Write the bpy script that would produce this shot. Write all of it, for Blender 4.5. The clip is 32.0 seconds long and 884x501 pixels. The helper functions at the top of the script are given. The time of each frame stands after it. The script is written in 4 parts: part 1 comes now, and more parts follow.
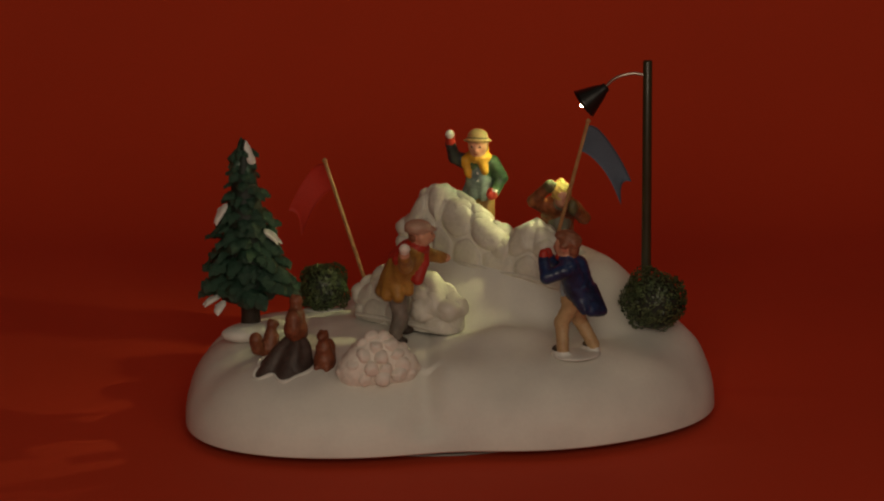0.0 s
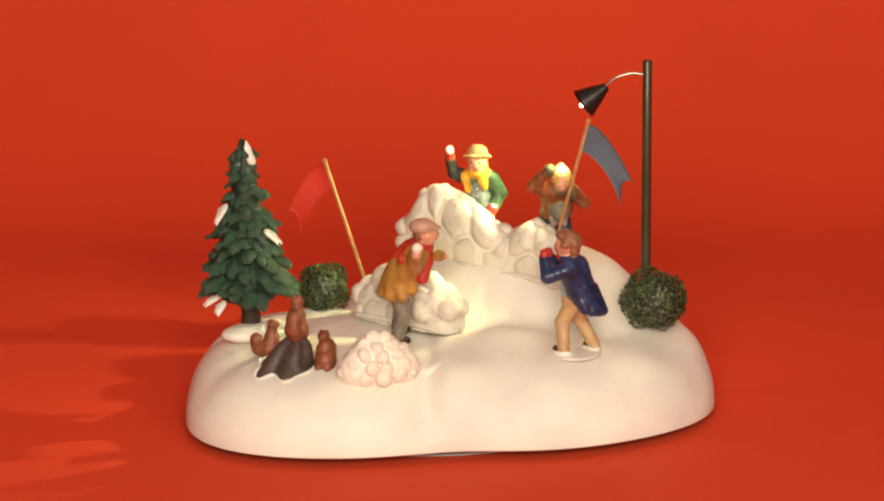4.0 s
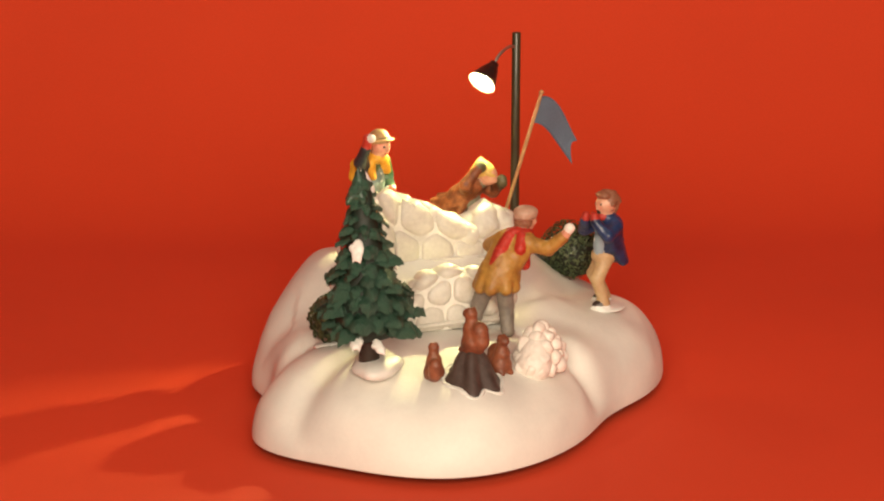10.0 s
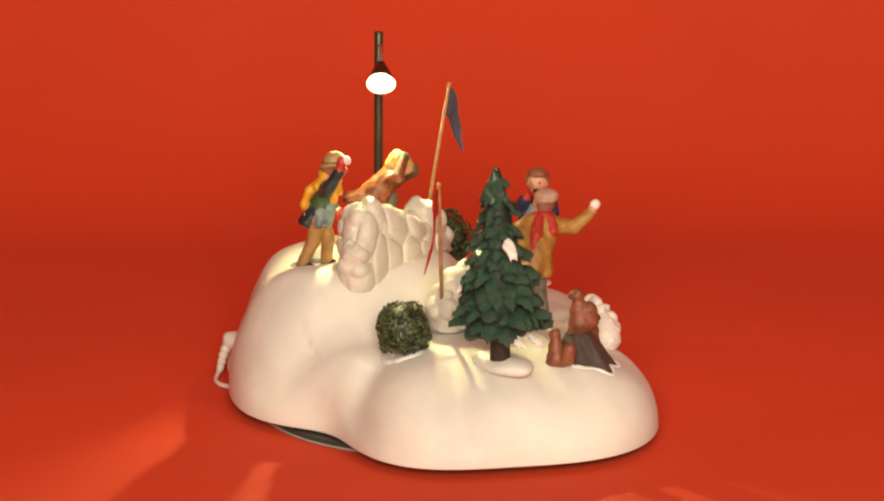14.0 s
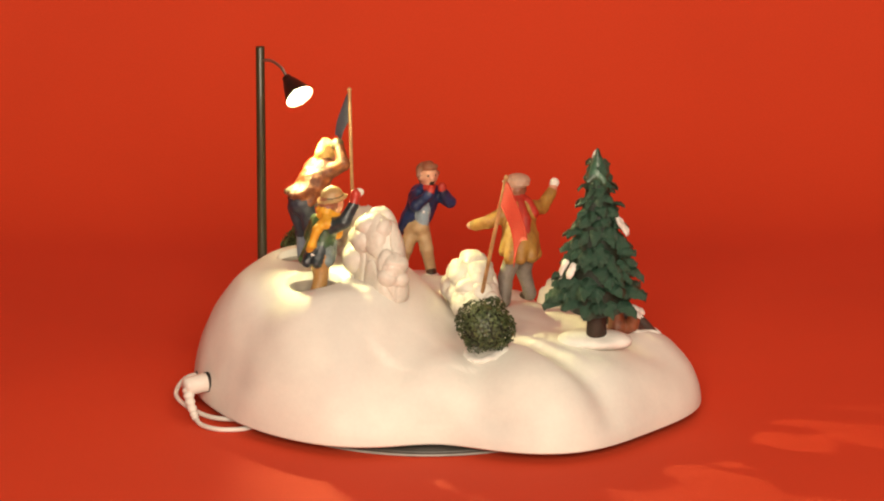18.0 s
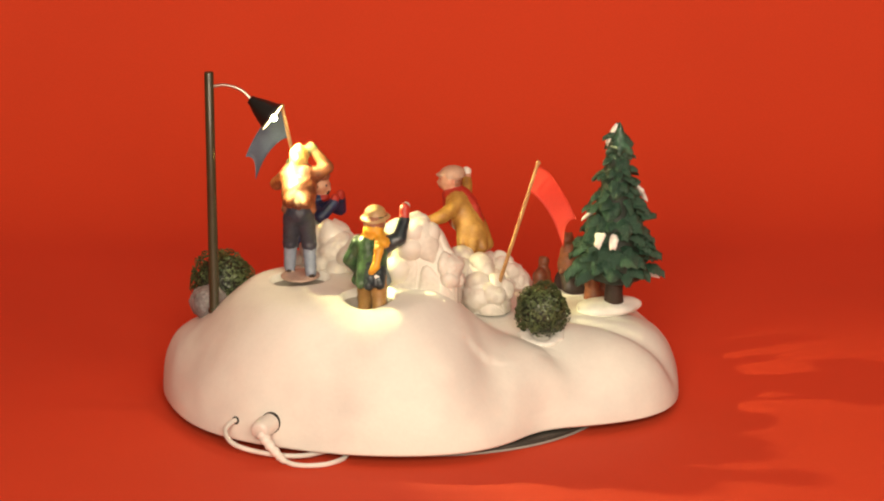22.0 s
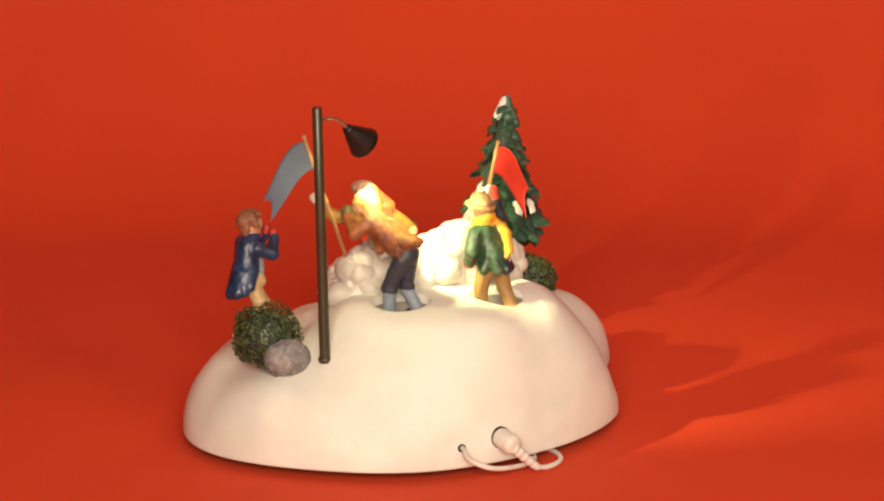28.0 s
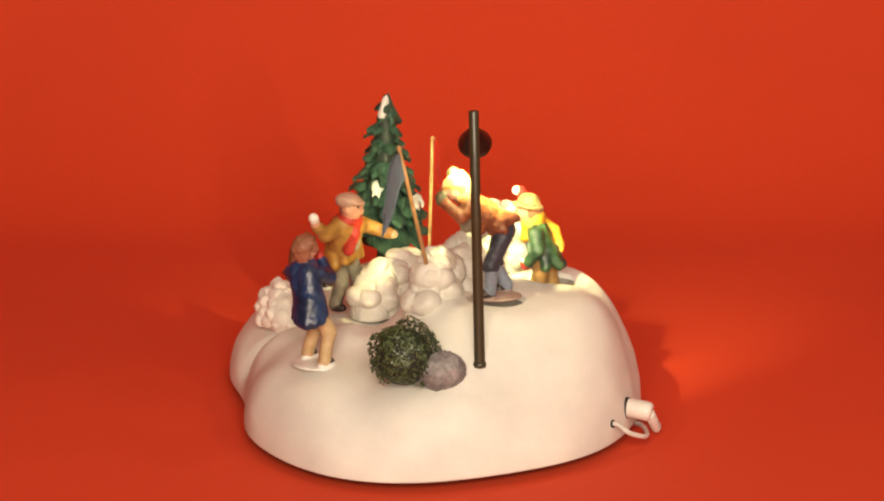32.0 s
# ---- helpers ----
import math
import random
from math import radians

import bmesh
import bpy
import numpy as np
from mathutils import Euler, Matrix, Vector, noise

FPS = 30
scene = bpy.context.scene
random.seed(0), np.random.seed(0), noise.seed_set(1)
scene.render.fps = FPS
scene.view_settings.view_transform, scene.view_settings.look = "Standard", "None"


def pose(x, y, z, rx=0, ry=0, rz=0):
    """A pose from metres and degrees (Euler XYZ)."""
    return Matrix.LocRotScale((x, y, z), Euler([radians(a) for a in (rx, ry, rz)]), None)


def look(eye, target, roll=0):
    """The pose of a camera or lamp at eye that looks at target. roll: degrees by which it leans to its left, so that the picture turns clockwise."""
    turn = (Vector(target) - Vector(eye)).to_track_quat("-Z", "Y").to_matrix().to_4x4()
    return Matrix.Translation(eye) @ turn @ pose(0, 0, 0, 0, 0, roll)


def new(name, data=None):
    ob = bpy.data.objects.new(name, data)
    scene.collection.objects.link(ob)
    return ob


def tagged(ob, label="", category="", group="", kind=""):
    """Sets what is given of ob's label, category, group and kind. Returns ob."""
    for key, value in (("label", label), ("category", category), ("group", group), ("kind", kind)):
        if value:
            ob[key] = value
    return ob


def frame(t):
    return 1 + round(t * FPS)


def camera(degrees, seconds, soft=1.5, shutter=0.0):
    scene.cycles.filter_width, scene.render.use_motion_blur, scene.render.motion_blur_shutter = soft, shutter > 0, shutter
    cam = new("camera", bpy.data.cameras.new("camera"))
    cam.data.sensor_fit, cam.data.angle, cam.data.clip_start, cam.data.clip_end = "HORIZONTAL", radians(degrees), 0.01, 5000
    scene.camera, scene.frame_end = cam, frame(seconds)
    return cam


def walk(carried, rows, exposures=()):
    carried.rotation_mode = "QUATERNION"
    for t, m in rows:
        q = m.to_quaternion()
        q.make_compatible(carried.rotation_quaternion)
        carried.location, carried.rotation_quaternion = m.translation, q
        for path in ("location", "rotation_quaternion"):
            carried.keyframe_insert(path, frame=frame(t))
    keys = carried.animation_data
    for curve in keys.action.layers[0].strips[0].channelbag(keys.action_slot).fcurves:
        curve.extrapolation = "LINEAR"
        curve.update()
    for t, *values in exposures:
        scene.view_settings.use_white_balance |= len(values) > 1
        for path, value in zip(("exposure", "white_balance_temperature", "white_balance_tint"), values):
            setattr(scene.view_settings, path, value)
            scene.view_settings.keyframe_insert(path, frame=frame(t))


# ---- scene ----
EYE = (0.0, -1.35, 0.42035)
CAMPOSE = look(EYE, (EYE[0] + 0.0033605, EYE[1] + 0.9692205, EYE[2] - 0.2461713), -0.539)
BEAM_POWER = 11500.0
cam = camera(17.634, 32.0, soft=2.0)
walk(cam, [(0.0, CAMPOSE), (32.0, CAMPOSE)],
     exposures=[(0.0, -2.35), (0.5, -1.5), (1.0, -0.72), (1.5, -0.3), (2.0, -0.05), (2.5, 0.0), (32.0, 0.0)])


# ---- light ----
world = bpy.data.worlds.new("studio_air")
scene.world = world
world.use_nodes = True
world.node_tree.nodes["Background"].inputs["Color"].default_value = (1.0, 0.9, 0.8, 1)
world.node_tree.nodes["Background"].inputs["Strength"].default_value = 0.12


def softbox(name, eye, target, width, height, watts, colour):
    data = bpy.data.lights.new(name, "AREA")
    data.shape, data.size, data.size_y, data.energy, data.color = "RECTANGLE", width, height, watts, colour
    ob = new(name, data)
    ob.matrix_world = look(eye, target)
    return ob


softbox("softbox_front", (0.0, -1.7, 0.69), (0, 0, 0.03), 0.9, 0.6, 35, (1.0, 0.83, 0.63))
softbox("softbox_side", (1.2, -1.5, 1.2), (0, 0, 0.05), 0.6, 0.6, 6, (1.0, 0.85, 0.67))
softbox("softbox_top", (0.35, -0.25, 1.7), (0.25, 0.6, 0.5), 0.9, 0.6, 3, (1.0, 0.86, 0.7))


# ---- materials ----
def stuff(name, colour, rough=0.6, grain=0.0, size=200.0, bump=0.0, second=None, metal=0.0, spread=0.06, emit=0.0,
          coat=0.0, blotch=60.0, sheen=0.0):
    """A painted surface: two scales of variation in colour, fine relief, gloss."""
    m = bpy.data.materials.new(name)
    m.use_nodes = True
    nt = m.node_tree
    b = nt.nodes["Principled BSDF"]
    b.inputs["Roughness"].default_value, b.inputs["Metallic"].default_value = rough, metal
    b.inputs["Coat Weight"].default_value = coat
    tex = nt.nodes.new("ShaderNodeTexCoord")
    big = nt.nodes.new("ShaderNodeTexNoise")
    big.inputs["Scale"].default_value, big.inputs["Detail"].default_value = blotch, 4
    small = nt.nodes.new("ShaderNodeTexNoise")
    small.inputs["Scale"].default_value, small.inputs["Detail"].default_value = size, 5
    for n in (big, small):
        nt.links.new(tex.outputs["Object"], n.inputs["Vector"])
    second = second or tuple(c * (1 - 4 * spread) for c in colour)
    mix = nt.nodes.new("ShaderNodeMix")
    mix.data_type = "RGBA"
    mix.inputs["A"].default_value, mix.inputs["B"].default_value = (*colour, 1), (*second, 1)
    ramp = nt.nodes.new("ShaderNodeMapRange")
    ramp.inputs["From Min"].default_value, ramp.inputs["From Max"].default_value = 0.42, 0.68
    nt.links.new(big.outputs["Fac"], ramp.inputs["Value"])
    nt.links.new(ramp.outputs["Result"], mix.inputs["Factor"])
    hsv = nt.nodes.new("ShaderNodeHueSaturation")
    val = nt.nodes.new("ShaderNodeMapRange")
    val.inputs["To Min"].default_value, val.inputs["To Max"].default_value = 1 - grain, 1 + grain
    val.inputs["From Min"].default_value, val.inputs["From Max"].default_value = 0.3, 0.7
    nt.links.new(small.outputs["Fac"], val.inputs["Value"])
    nt.links.new(val.outputs["Result"], hsv.inputs["Value"])
    nt.links.new(mix.outputs["Result"], hsv.inputs["Color"])
    nt.links.new(hsv.outputs["Color"], b.inputs["Base Color"])
    if bump:
        bn = nt.nodes.new("ShaderNodeBump")
        bn.inputs["Distance"].default_value, bn.inputs["Strength"].default_value = bump, 0.7
        nt.links.new(small.outputs["Fac"], bn.inputs["Height"])
        nt.links.new(bn.outputs["Normal"], b.inputs["Normal"])
    if emit:
        b.inputs["Emission Color"].default_value, b.inputs["Emission Strength"].default_value = (*colour, 1), emit
    return m


PAPER = stuff("red_paper", (0.70, 0.0545, 0.0100), 0.85, 0.03, 900, 0.0, second=(0.655, 0.0495, 0.0089), blotch=4)
ROOM = stuff("room_paint", (0.12, 0.11, 0.1), 0.9)
SNOW = stuff("moulded_snow", (0.81, 0.79, 0.72), 0.6, 0.015, 500, 0.00012, second=(0.68, 0.66, 0.61), blotch=22)
FORTSNOW = stuff("fort_snow", (0.67, 0.635, 0.56), 0.5, 0.06, 500, 0.0004, second=(0.60, 0.565, 0.49), blotch=90, coat=0.1)
GROOVE = stuff("fort_joint", (0.78, 0.75, 0.67), 0.6, 0.05, 600)
PINKSNOW = stuff("pile_snow", (0.82, 0.765, 0.69), 0.5, 0.05, 400, 0.0004, second=(0.81, 0.72, 0.635), blotch=130)
WHITE = stuff("white_snow_paint", (0.82, 0.81, 0.76), 0.45, 0.03, 500, 0.0002)
PLASTIC = stuff("white_plastic", (0.78, 0.72, 0.66), 0.35, 0.01, 300)
DISC = stuff("grey_plastic", (0.05, 0.047, 0.04), 0.45, 0.05, 300)
# Near-black that paints the shade of hollows and gaps onto surfaces.
HOLLOWSHADOW = stuff("hollow_shadow_black", (0.02, 0.018, 0.016), 0.8)
POLE = stuff("pole_paint", (0.042, 0.038, 0.018), 0.38, 0.08, 250, 0.0001, coat=0.15)
SHADE = stuff("shade_black", (0.010, 0.009, 0.008), 0.38, 0.05, 300)
SHADEIN = stuff("shade_inside", (0.3, 0.28, 0.22), 0.4)
STEEL = stuff("bright_wire", (0.55, 0.5, 0.42), 0.3, 0.02, 300, metal=0.9)
BULB = stuff("lit_bulb", (1.0, 0.95, 0.5), 0.3, emit=600)
# Glow of an added disc inside the lamp shade, apart from the bulb.
BEAMDISC = stuff("beam_disc_glow", (1.0, 0.95, 0.42), 0.3, emit=BEAM_POWER)
WOOD = stuff("wood_stick", (0.50, 0.27, 0.11), 0.55, 0.08, 400, 0.0001, second=(0.36, 0.18, 0.07), blotch=150)
BLUECLOTH = stuff("grey_blue_cloth", (0.10, 0.135, 0.19), 0.75, 0.06, 900, 0.0001, spread=0.03)
REDCLOTH = stuff("red_cloth", (0.54, 0.028, 0.012), 0.7, 0.05, 900, 0.0001, spread=0.03)
BARK = stuff("bark", (0.035, 0.022, 0.014), 0.7, 0.2, 300, 0.0006)
NEEDLE = stuff("fir_green", (0.054, 0.128, 0.080), 0.34, 0.5, 350, 0.0006, second=(0.011, 0.028, 0.022), blotch=120)
# Darker copy of the fir green, with the inner shade put into its colour.
NEEDLESHADOW = stuff("fir_inner_shadow_green", (0.008, 0.02, 0.012), 0.6, 0.2, 350, 0.0005)
LEAF = stuff("bush_green", (0.092, 0.125, 0.05), 0.42, 0.5, 700, 0.0, second=(0.015, 0.029, 0.013), blotch=260)
BUSHCORE = stuff("bush_core_dark", (0.02, 0.022, 0.014), 0.7, 0.2, 400)
STONE = stuff("grey_stone", (0.27, 0.25, 0.25), 0.65, 0.25, 450, 0.0009, second=(0.15, 0.14, 0.142), blotch=160)
ROCK = stuff("brown_rock", (0.075, 0.05, 0.042), 0.5, 0.12, 400, 0.0005, second=(0.035, 0.022, 0.018), blotch=110, coat=0.15)
FUR = stuff("squirrel_brown", (0.25, 0.078, 0.034), 0.5, 0.15, 500, 0.0004, second=(0.13, 0.04, 0.02), blotch=150)
SKIN = stuff("skin_paint", (0.66, 0.36, 0.23), 0.45, 0.04, 500, second=(0.58, 0.24, 0.16), blotch=220)
HAIR = stuff("hair_paint", (0.30, 0.12, 0.065), 0.5, 0.15, 600, 0.0003)
OCHRE = stuff("ochre_coat", (0.42, 0.22, 0.045), 0.5, 0.1, 500, 0.0003, second=(0.29, 0.13, 0.028), blotch=130)
REDWOOL = stuff("red_wool", (0.46, 0.03, 0.016), 0.55, 0.1, 700, 0.0003)
GREYTROUSER = stuff("grey_trousers", (0.22, 0.185, 0.155), 0.55, 0.08, 500, 0.0002, second=(0.14, 0.12, 0.1), blotch=150)
OLIVESHIRT = stuff("olive_shirt", (0.22, 0.215, 0.15), 0.55, 0.1, 500, 0.0002)
GREYSHIRT = stuff("grey_shirt", (0.42, 0.385, 0.345), 0.55, 0.08, 500, 0.0002)
PINKCAP = stuff("pink_cap", (0.56, 0.35, 0.25), 0.5, 0.08, 500, 0.0002)
SHOE = stuff("dark_shoe", (0.045, 0.028, 0.02), 0.4, 0.1, 400)
NAVY = stuff("navy_coat", (0.017, 0.036, 0.11), 0.38, 0.2, 500, 0.0004, second=(0.010, 0.016, 0.045), blotch=130, coat=0.15)
BEIGE = stuff("beige_trousers", (0.52, 0.36, 0.19), 0.5, 0.08, 500, 0.0002, second=(0.44, 0.28, 0.14), blotch=140)
PALEBLUE = stuff("pale_blue_shirt", (0.28, 0.36, 0.42), 0.5, 0.08, 500)
GREENCOAT = stuff("green_coat", (0.05, 0.11, 0.045), 0.42, 0.2, 500, 0.0004, second=(0.012, 0.028, 0.02), blotch=120, coat=0.2)
YELLOW = stuff("yellow_scarf", (0.72, 0.38, 0.03), 0.5, 0.1, 600, 0.0003, second=(0.58, 0.26, 0.02), blotch=150)
PALEHAT = stuff("pale_yellow_wool", (0.68, 0.46, 0.13), 0.6, 0.15, 500, 0.0005, second=(0.52, 0.33, 0.07), blotch=170)
TANHAT = stuff("tan_hat", (0.46, 0.30, 0.13), 0.5, 0.08, 500, 0.0002)
BROWNTROUSER = stuff("brown_trousers", (0.36, 0.20, 0.065), 0.5, 0.1, 500, 0.0002)
REDBALL = stuff("red_mitten", (0.55, 0.05, 0.03), 0.4, 0.05, 500)
RUSTCOAT = stuff("rust_jacket", (0.27, 0.085, 0.028), 0.48, 0.3, 450, 0.0006, second=(0.12, 0.038, 0.018), blotch=120, coat=0.05)
MITTEN = stuff("brown_mitten", (0.12, 0.10, 0.045), 0.5, 0.15, 500, 0.0003)
DENIM = stuff("dark_denim", (0.035, 0.04, 0.058), 0.5, 0.15, 500, 0.0003)
PALEBOOT = stuff("pale_boots", (0.24, 0.29, 0.36), 0.45, 0.1, 500)
COATGREY = stuff("blue_grey_coat", (0.20, 0.26, 0.26), 0.5, 0.15, 500, 0.0003, second=(0.10, 0.14, 0.13), blotch=140)
DARKCOAT = stuff("dark_coat_skirt", (0.028, 0.042, 0.046), 0.4, 0.2, 500, 0.0004, second=(0.012, 0.02, 0.026), blotch=130, coat=0.2)
BROWNDISC = stuff("brown_disc", (0.48, 0.34, 0.27), 0.5, 0.1, 400)


# ---- building helpers ----
MM = 0.001


def shaped(name, verts, faces, mats, face_mats=None, smooth=True):
    """A mesh from arrays in millimetres."""
    me = bpy.data.meshes.new(name)
    v = [tuple(float(c) * MM for c in p) for p in verts]
    me.from_pydata(v, [], [tuple(int(i) for i in f) for f in faces])
    for m in mats:
        me.materials.append(m)
    if face_mats is not None:
        me.polygons.foreach_set("material_index", np.asarray(face_mats, dtype=np.int32))
    me.polygons.foreach_set("use_smooth", np.full(len(me.polygons), smooth))
    me.update()
    return me


def part(name, me, parent=None, label="", at=None):
    ob = new(name, me)
    if parent is not None:
        ob.parent = parent
    if at is not None:
        ob.matrix_basis = at
    if label:
        tagged(ob, label)
    return ob


def mm(x, y, z, rx=0, ry=0, rz=0):
    return pose(x * MM, y * MM, z * MM, rx, ry, rz)


def thing(name, at, label, category, group="", me=None):
    ob = new(name, me)
    ob.matrix_basis = at
    return tagged(ob, label, category, group)


def unit(a):
    a = np.asarray(a, float)
    return a / np.linalg.norm(a)


def tube_data(points, radii, sides=12, closed_ends=True):
    """A round tube along points."""
    pts = [np.asarray(p, float) for p in points]
    n = len(pts)
    radii = [radii] * n if np.isscalar(radii) else list(radii)
    verts, faces = [], []
    ref = np.array([0.0, 0.0, 1.0])
    t0 = unit(pts[1] - pts[0])
    if abs(t0 @ ref) > 0.9:
        ref = np.array([1.0, 0.0, 0.0])
    u = unit(np.cross(t0, ref))
    for i, p in enumerate(pts):
        t = unit(pts[min(i + 1, n - 1)] - pts[max(i - 1, 0)])
        u = unit(u - t * (u @ t))
        w = np.cross(t, u)
        for k in range(sides):
            a = 2 * math.pi * k / sides
            verts.append(p + radii[i] * (u * math.cos(a) + w * math.sin(a)))
    for i in range(n - 1):
        for k in range(sides):
            a, b = i * sides + k, i * sides + (k + 1) % sides
            faces.append((a, b, b + sides, a + sides))
    if closed_ends:
        faces.append(tuple(range(sides - 1, -1, -1)))
        faces.append(tuple((n - 1) * sides + k for k in range(sides)))
    return verts, faces


def tube(name, points, radii, mat, sides=12):
    v, f = tube_data(points, radii, sides)
    return shaped(name, v, f, [mat])


def bend(points, steps=8):
    """A smooth line through points (Catmull-Rom)."""
    p = [np.asarray(q, float) for q in points]
    p = [2 * p[0] - p[1]] + p + [2 * p[-1] - p[-2]]
    out = []
    for i in range(1, len(p) - 2):
        for s in range(steps):
            t = s / steps
            out.append(0.5 * (2 * p[i] + (p[i + 1] - p[i - 1]) * t + (2 * p[i - 1] - 5 * p[i] + 4 * p[i + 1] - p[i + 2]) * t * t
                              + (3 * p[i] - p[i - 1] - 3 * p[i + 1] + p[i + 2]) * t ** 3))
    out.append(p[-2])
    return out


def lathe(name, profile, mat, sides=40):
    """A turned body from (radius, height) pairs."""
    verts, faces = [], []
    for r, z in profile:
        for k in range(sides):
            a = 2 * math.pi * k / sides
            verts.append((r * math.cos(a), r * math.sin(a), z))
    for i in range(len(profile) - 1):
        for k in range(sides):
            a, b = i * sides + k, i * sides + (k + 1) % sides
            faces.append((a, b, b + sides, a + sides))
    faces.append(tuple(range(sides - 1, -1, -1)))
    faces.append(tuple((len(profile) - 1) * sides + k for k in range(sides)))
    return shaped(name, verts, faces, [mat])


# A sculpted body is the union of soft balls (centre, three radii) and limbs (end, end, radius, radius).
def ball(c, r, mat, turn=0.0, tip=0.0):
    r = (r, r, r) if np.isscalar(r) else r
    return ("ball", np.array(c, float), np.array(r, float), mat, turn, tip)


def limb(a, b, ra, rb, mat):
    return ("limb", np.array(a, float), np.array(b, float), (ra, rb), mat)


def distance(prim, P):
    if prim[0] == "ball":
        _, c, r, _, turn, tip = prim
        q = P - c
        if turn or tip:
            m = np.array((Matrix.Rotation(radians(turn), 3, "Z") @ Matrix.Rotation(radians(tip), 3, "Y")))
            q = q @ m
        k = np.linalg.norm(q / r, axis=-1)
        k2 = np.linalg.norm(q / (r * r), axis=-1) + 1e-9
        return k * (k - 1) / k2
    _, a, b, (ra, rb), _ = prim
    ab = b - a
    t = np.clip(((P - a) @ ab) / (ab @ ab), 0, 1)
    return np.linalg.norm(P - a - t[..., None] * ab, axis=-1) - (ra + (rb - ra) * t)


def sculpt(name, prims, mats, step=0.7, blend=1.2, rough=0.0, seed=0):
    """One skin over all prims (surface nets), painted by the nearest prim."""
    lo, hi = np.full(3, 1e9), np.full(3, -1e9)
    for p in prims:
        ends = [(p[1], p[2].max())] if p[0] == "ball" else [(p[1], p[3][0]), (p[2], p[3][1])]
        for c, r in ends:
            lo, hi = np.minimum(lo, c - r), np.maximum(hi, c + r)
    lo, hi = lo - 3 * step, hi + 3 * step
    n = np.ceil((hi - lo) / step).astype(int) + 1
    ax = [lo[i] + step * np.arange(n[i]) for i in range(3)]
    P = np.stack(np.meshgrid(*ax, indexing="ij"), -1)
    D = None
    for p in prims:
        d = distance(p, P)
        if D is None:
            D = d
        else:
            h = np.clip(0.5 + 0.5 * (D - d) / blend, 0, 1)
            D = D + (d - D) * h - blend * h * (1 - h)
    if rough:
        k = 2 * math.pi / 5.0
        D = D + rough * (np.sin(P[..., 0] * k + seed) * np.sin(P[..., 1] * k * 1.1 + 2 * seed) * np.sin(P[..., 2] * k * 0.9 + seed)
                         + 0.5 * np.sin(P[..., 0] * k * 2.3 + 1) * np.sin(P[..., 1] * k * 2.1) * np.sin(P[..., 2] * k * 1.9 + 2))
    return skin(name, D, lo, step, mats, prims)


def skin(name, D, lo, step, mats, prims=None):
    nx, ny, nz = D.shape
    s = D < 0
    acc = np.zeros((nx - 1, ny - 1, nz - 1, 3))
    cnt = np.zeros((nx - 1, ny - 1, nz - 1))
    corner = [(i, j, k) for i in (0, 1) for j in (0, 1) for k in (0, 1)]

    def cut(c):
        return (slice(c[0], nx - 1 + c[0]), slice(c[1], ny - 1 + c[1]), slice(c[2], nz - 1 + c[2]))
    for a in corner:
        for d in range(3):
            if a[d] == 0:
                b = list(a)
                b[d] = 1
                va, vb = D[cut(a)], D[cut(b)]
                x = (va < 0) != (vb < 0)
                t = np.where(x, va / np.where(x, va - vb, 1), 0)
                for e in range(3):
                    acc[..., e] += np.where(x, a[e] + (t if e == d else 0), 0)
                cnt += x
    mask = cnt > 0
    index = np.full(mask.shape, -1)
    index[mask] = np.arange(mask.sum())
    cells = np.argwhere(mask)
    V = (cells + acc[mask] / cnt[mask][:, None]) * step + lo
    quads = []
    for d in range(3):
        u, w = (d + 1) % 3, (d + 2) % 3
        a = np.moveaxis(s, (d, u, w), (0, 1, 2))
        ix = np.moveaxis(index, (d, u, w), (0, 1, 2))
        flip = a[:-1, 1:-1, 1:-1] != a[1:, 1:-1, 1:-1]
        g = np.argwhere(flip)
        i, j, k = g[:, 0], g[:, 1] + 1, g[:, 2] + 1
        q = np.stack([ix[i, j - 1, k - 1], ix[i, j, k - 1], ix[i, j, k], ix[i, j - 1, k]], 1)
        inside = a[i, j, k]
        q[~inside] = q[~inside][:, ::-1]
        quads.append(q)
    F = np.concatenate(quads)
    # one pass of smoothing
    for _ in range(2):
        tot, num = np.zeros_like(V), np.zeros(len(V))
        for a, b in ((0, 1), (1, 2), (2, 3), (3, 0)):
            np.add.at(tot, F[:, a], V[F[:, b]])
            np.add.at(num, F[:, a], 1)
        V = 0.5 * V + 0.5 * tot / num[:, None]
    face_mats = None
    if prims is not None:
        C = V[F].mean(1)
        best = np.argmin(np.stack([distance(p, C) for p in prims]), 0)
        slots = [mats.index(p[3] if p[0] == "ball" else p[4]) for p in prims]
        face_mats = np.array(slots)[best]
    return shaped(name, V, F, mats, face_mats)


def figure(name, prims, at, label, group="painted figures", step=0.62, category="figurine", blend=1.0, rough=0.2):
    mats = []
    for p in prims:
        m = p[3] if p[0] == "ball" else p[4]
        if m not in mats:
            mats.append(m)
    return thing(name, at, label, category, group, sculpt(name, prims, mats, step, blend, rough))


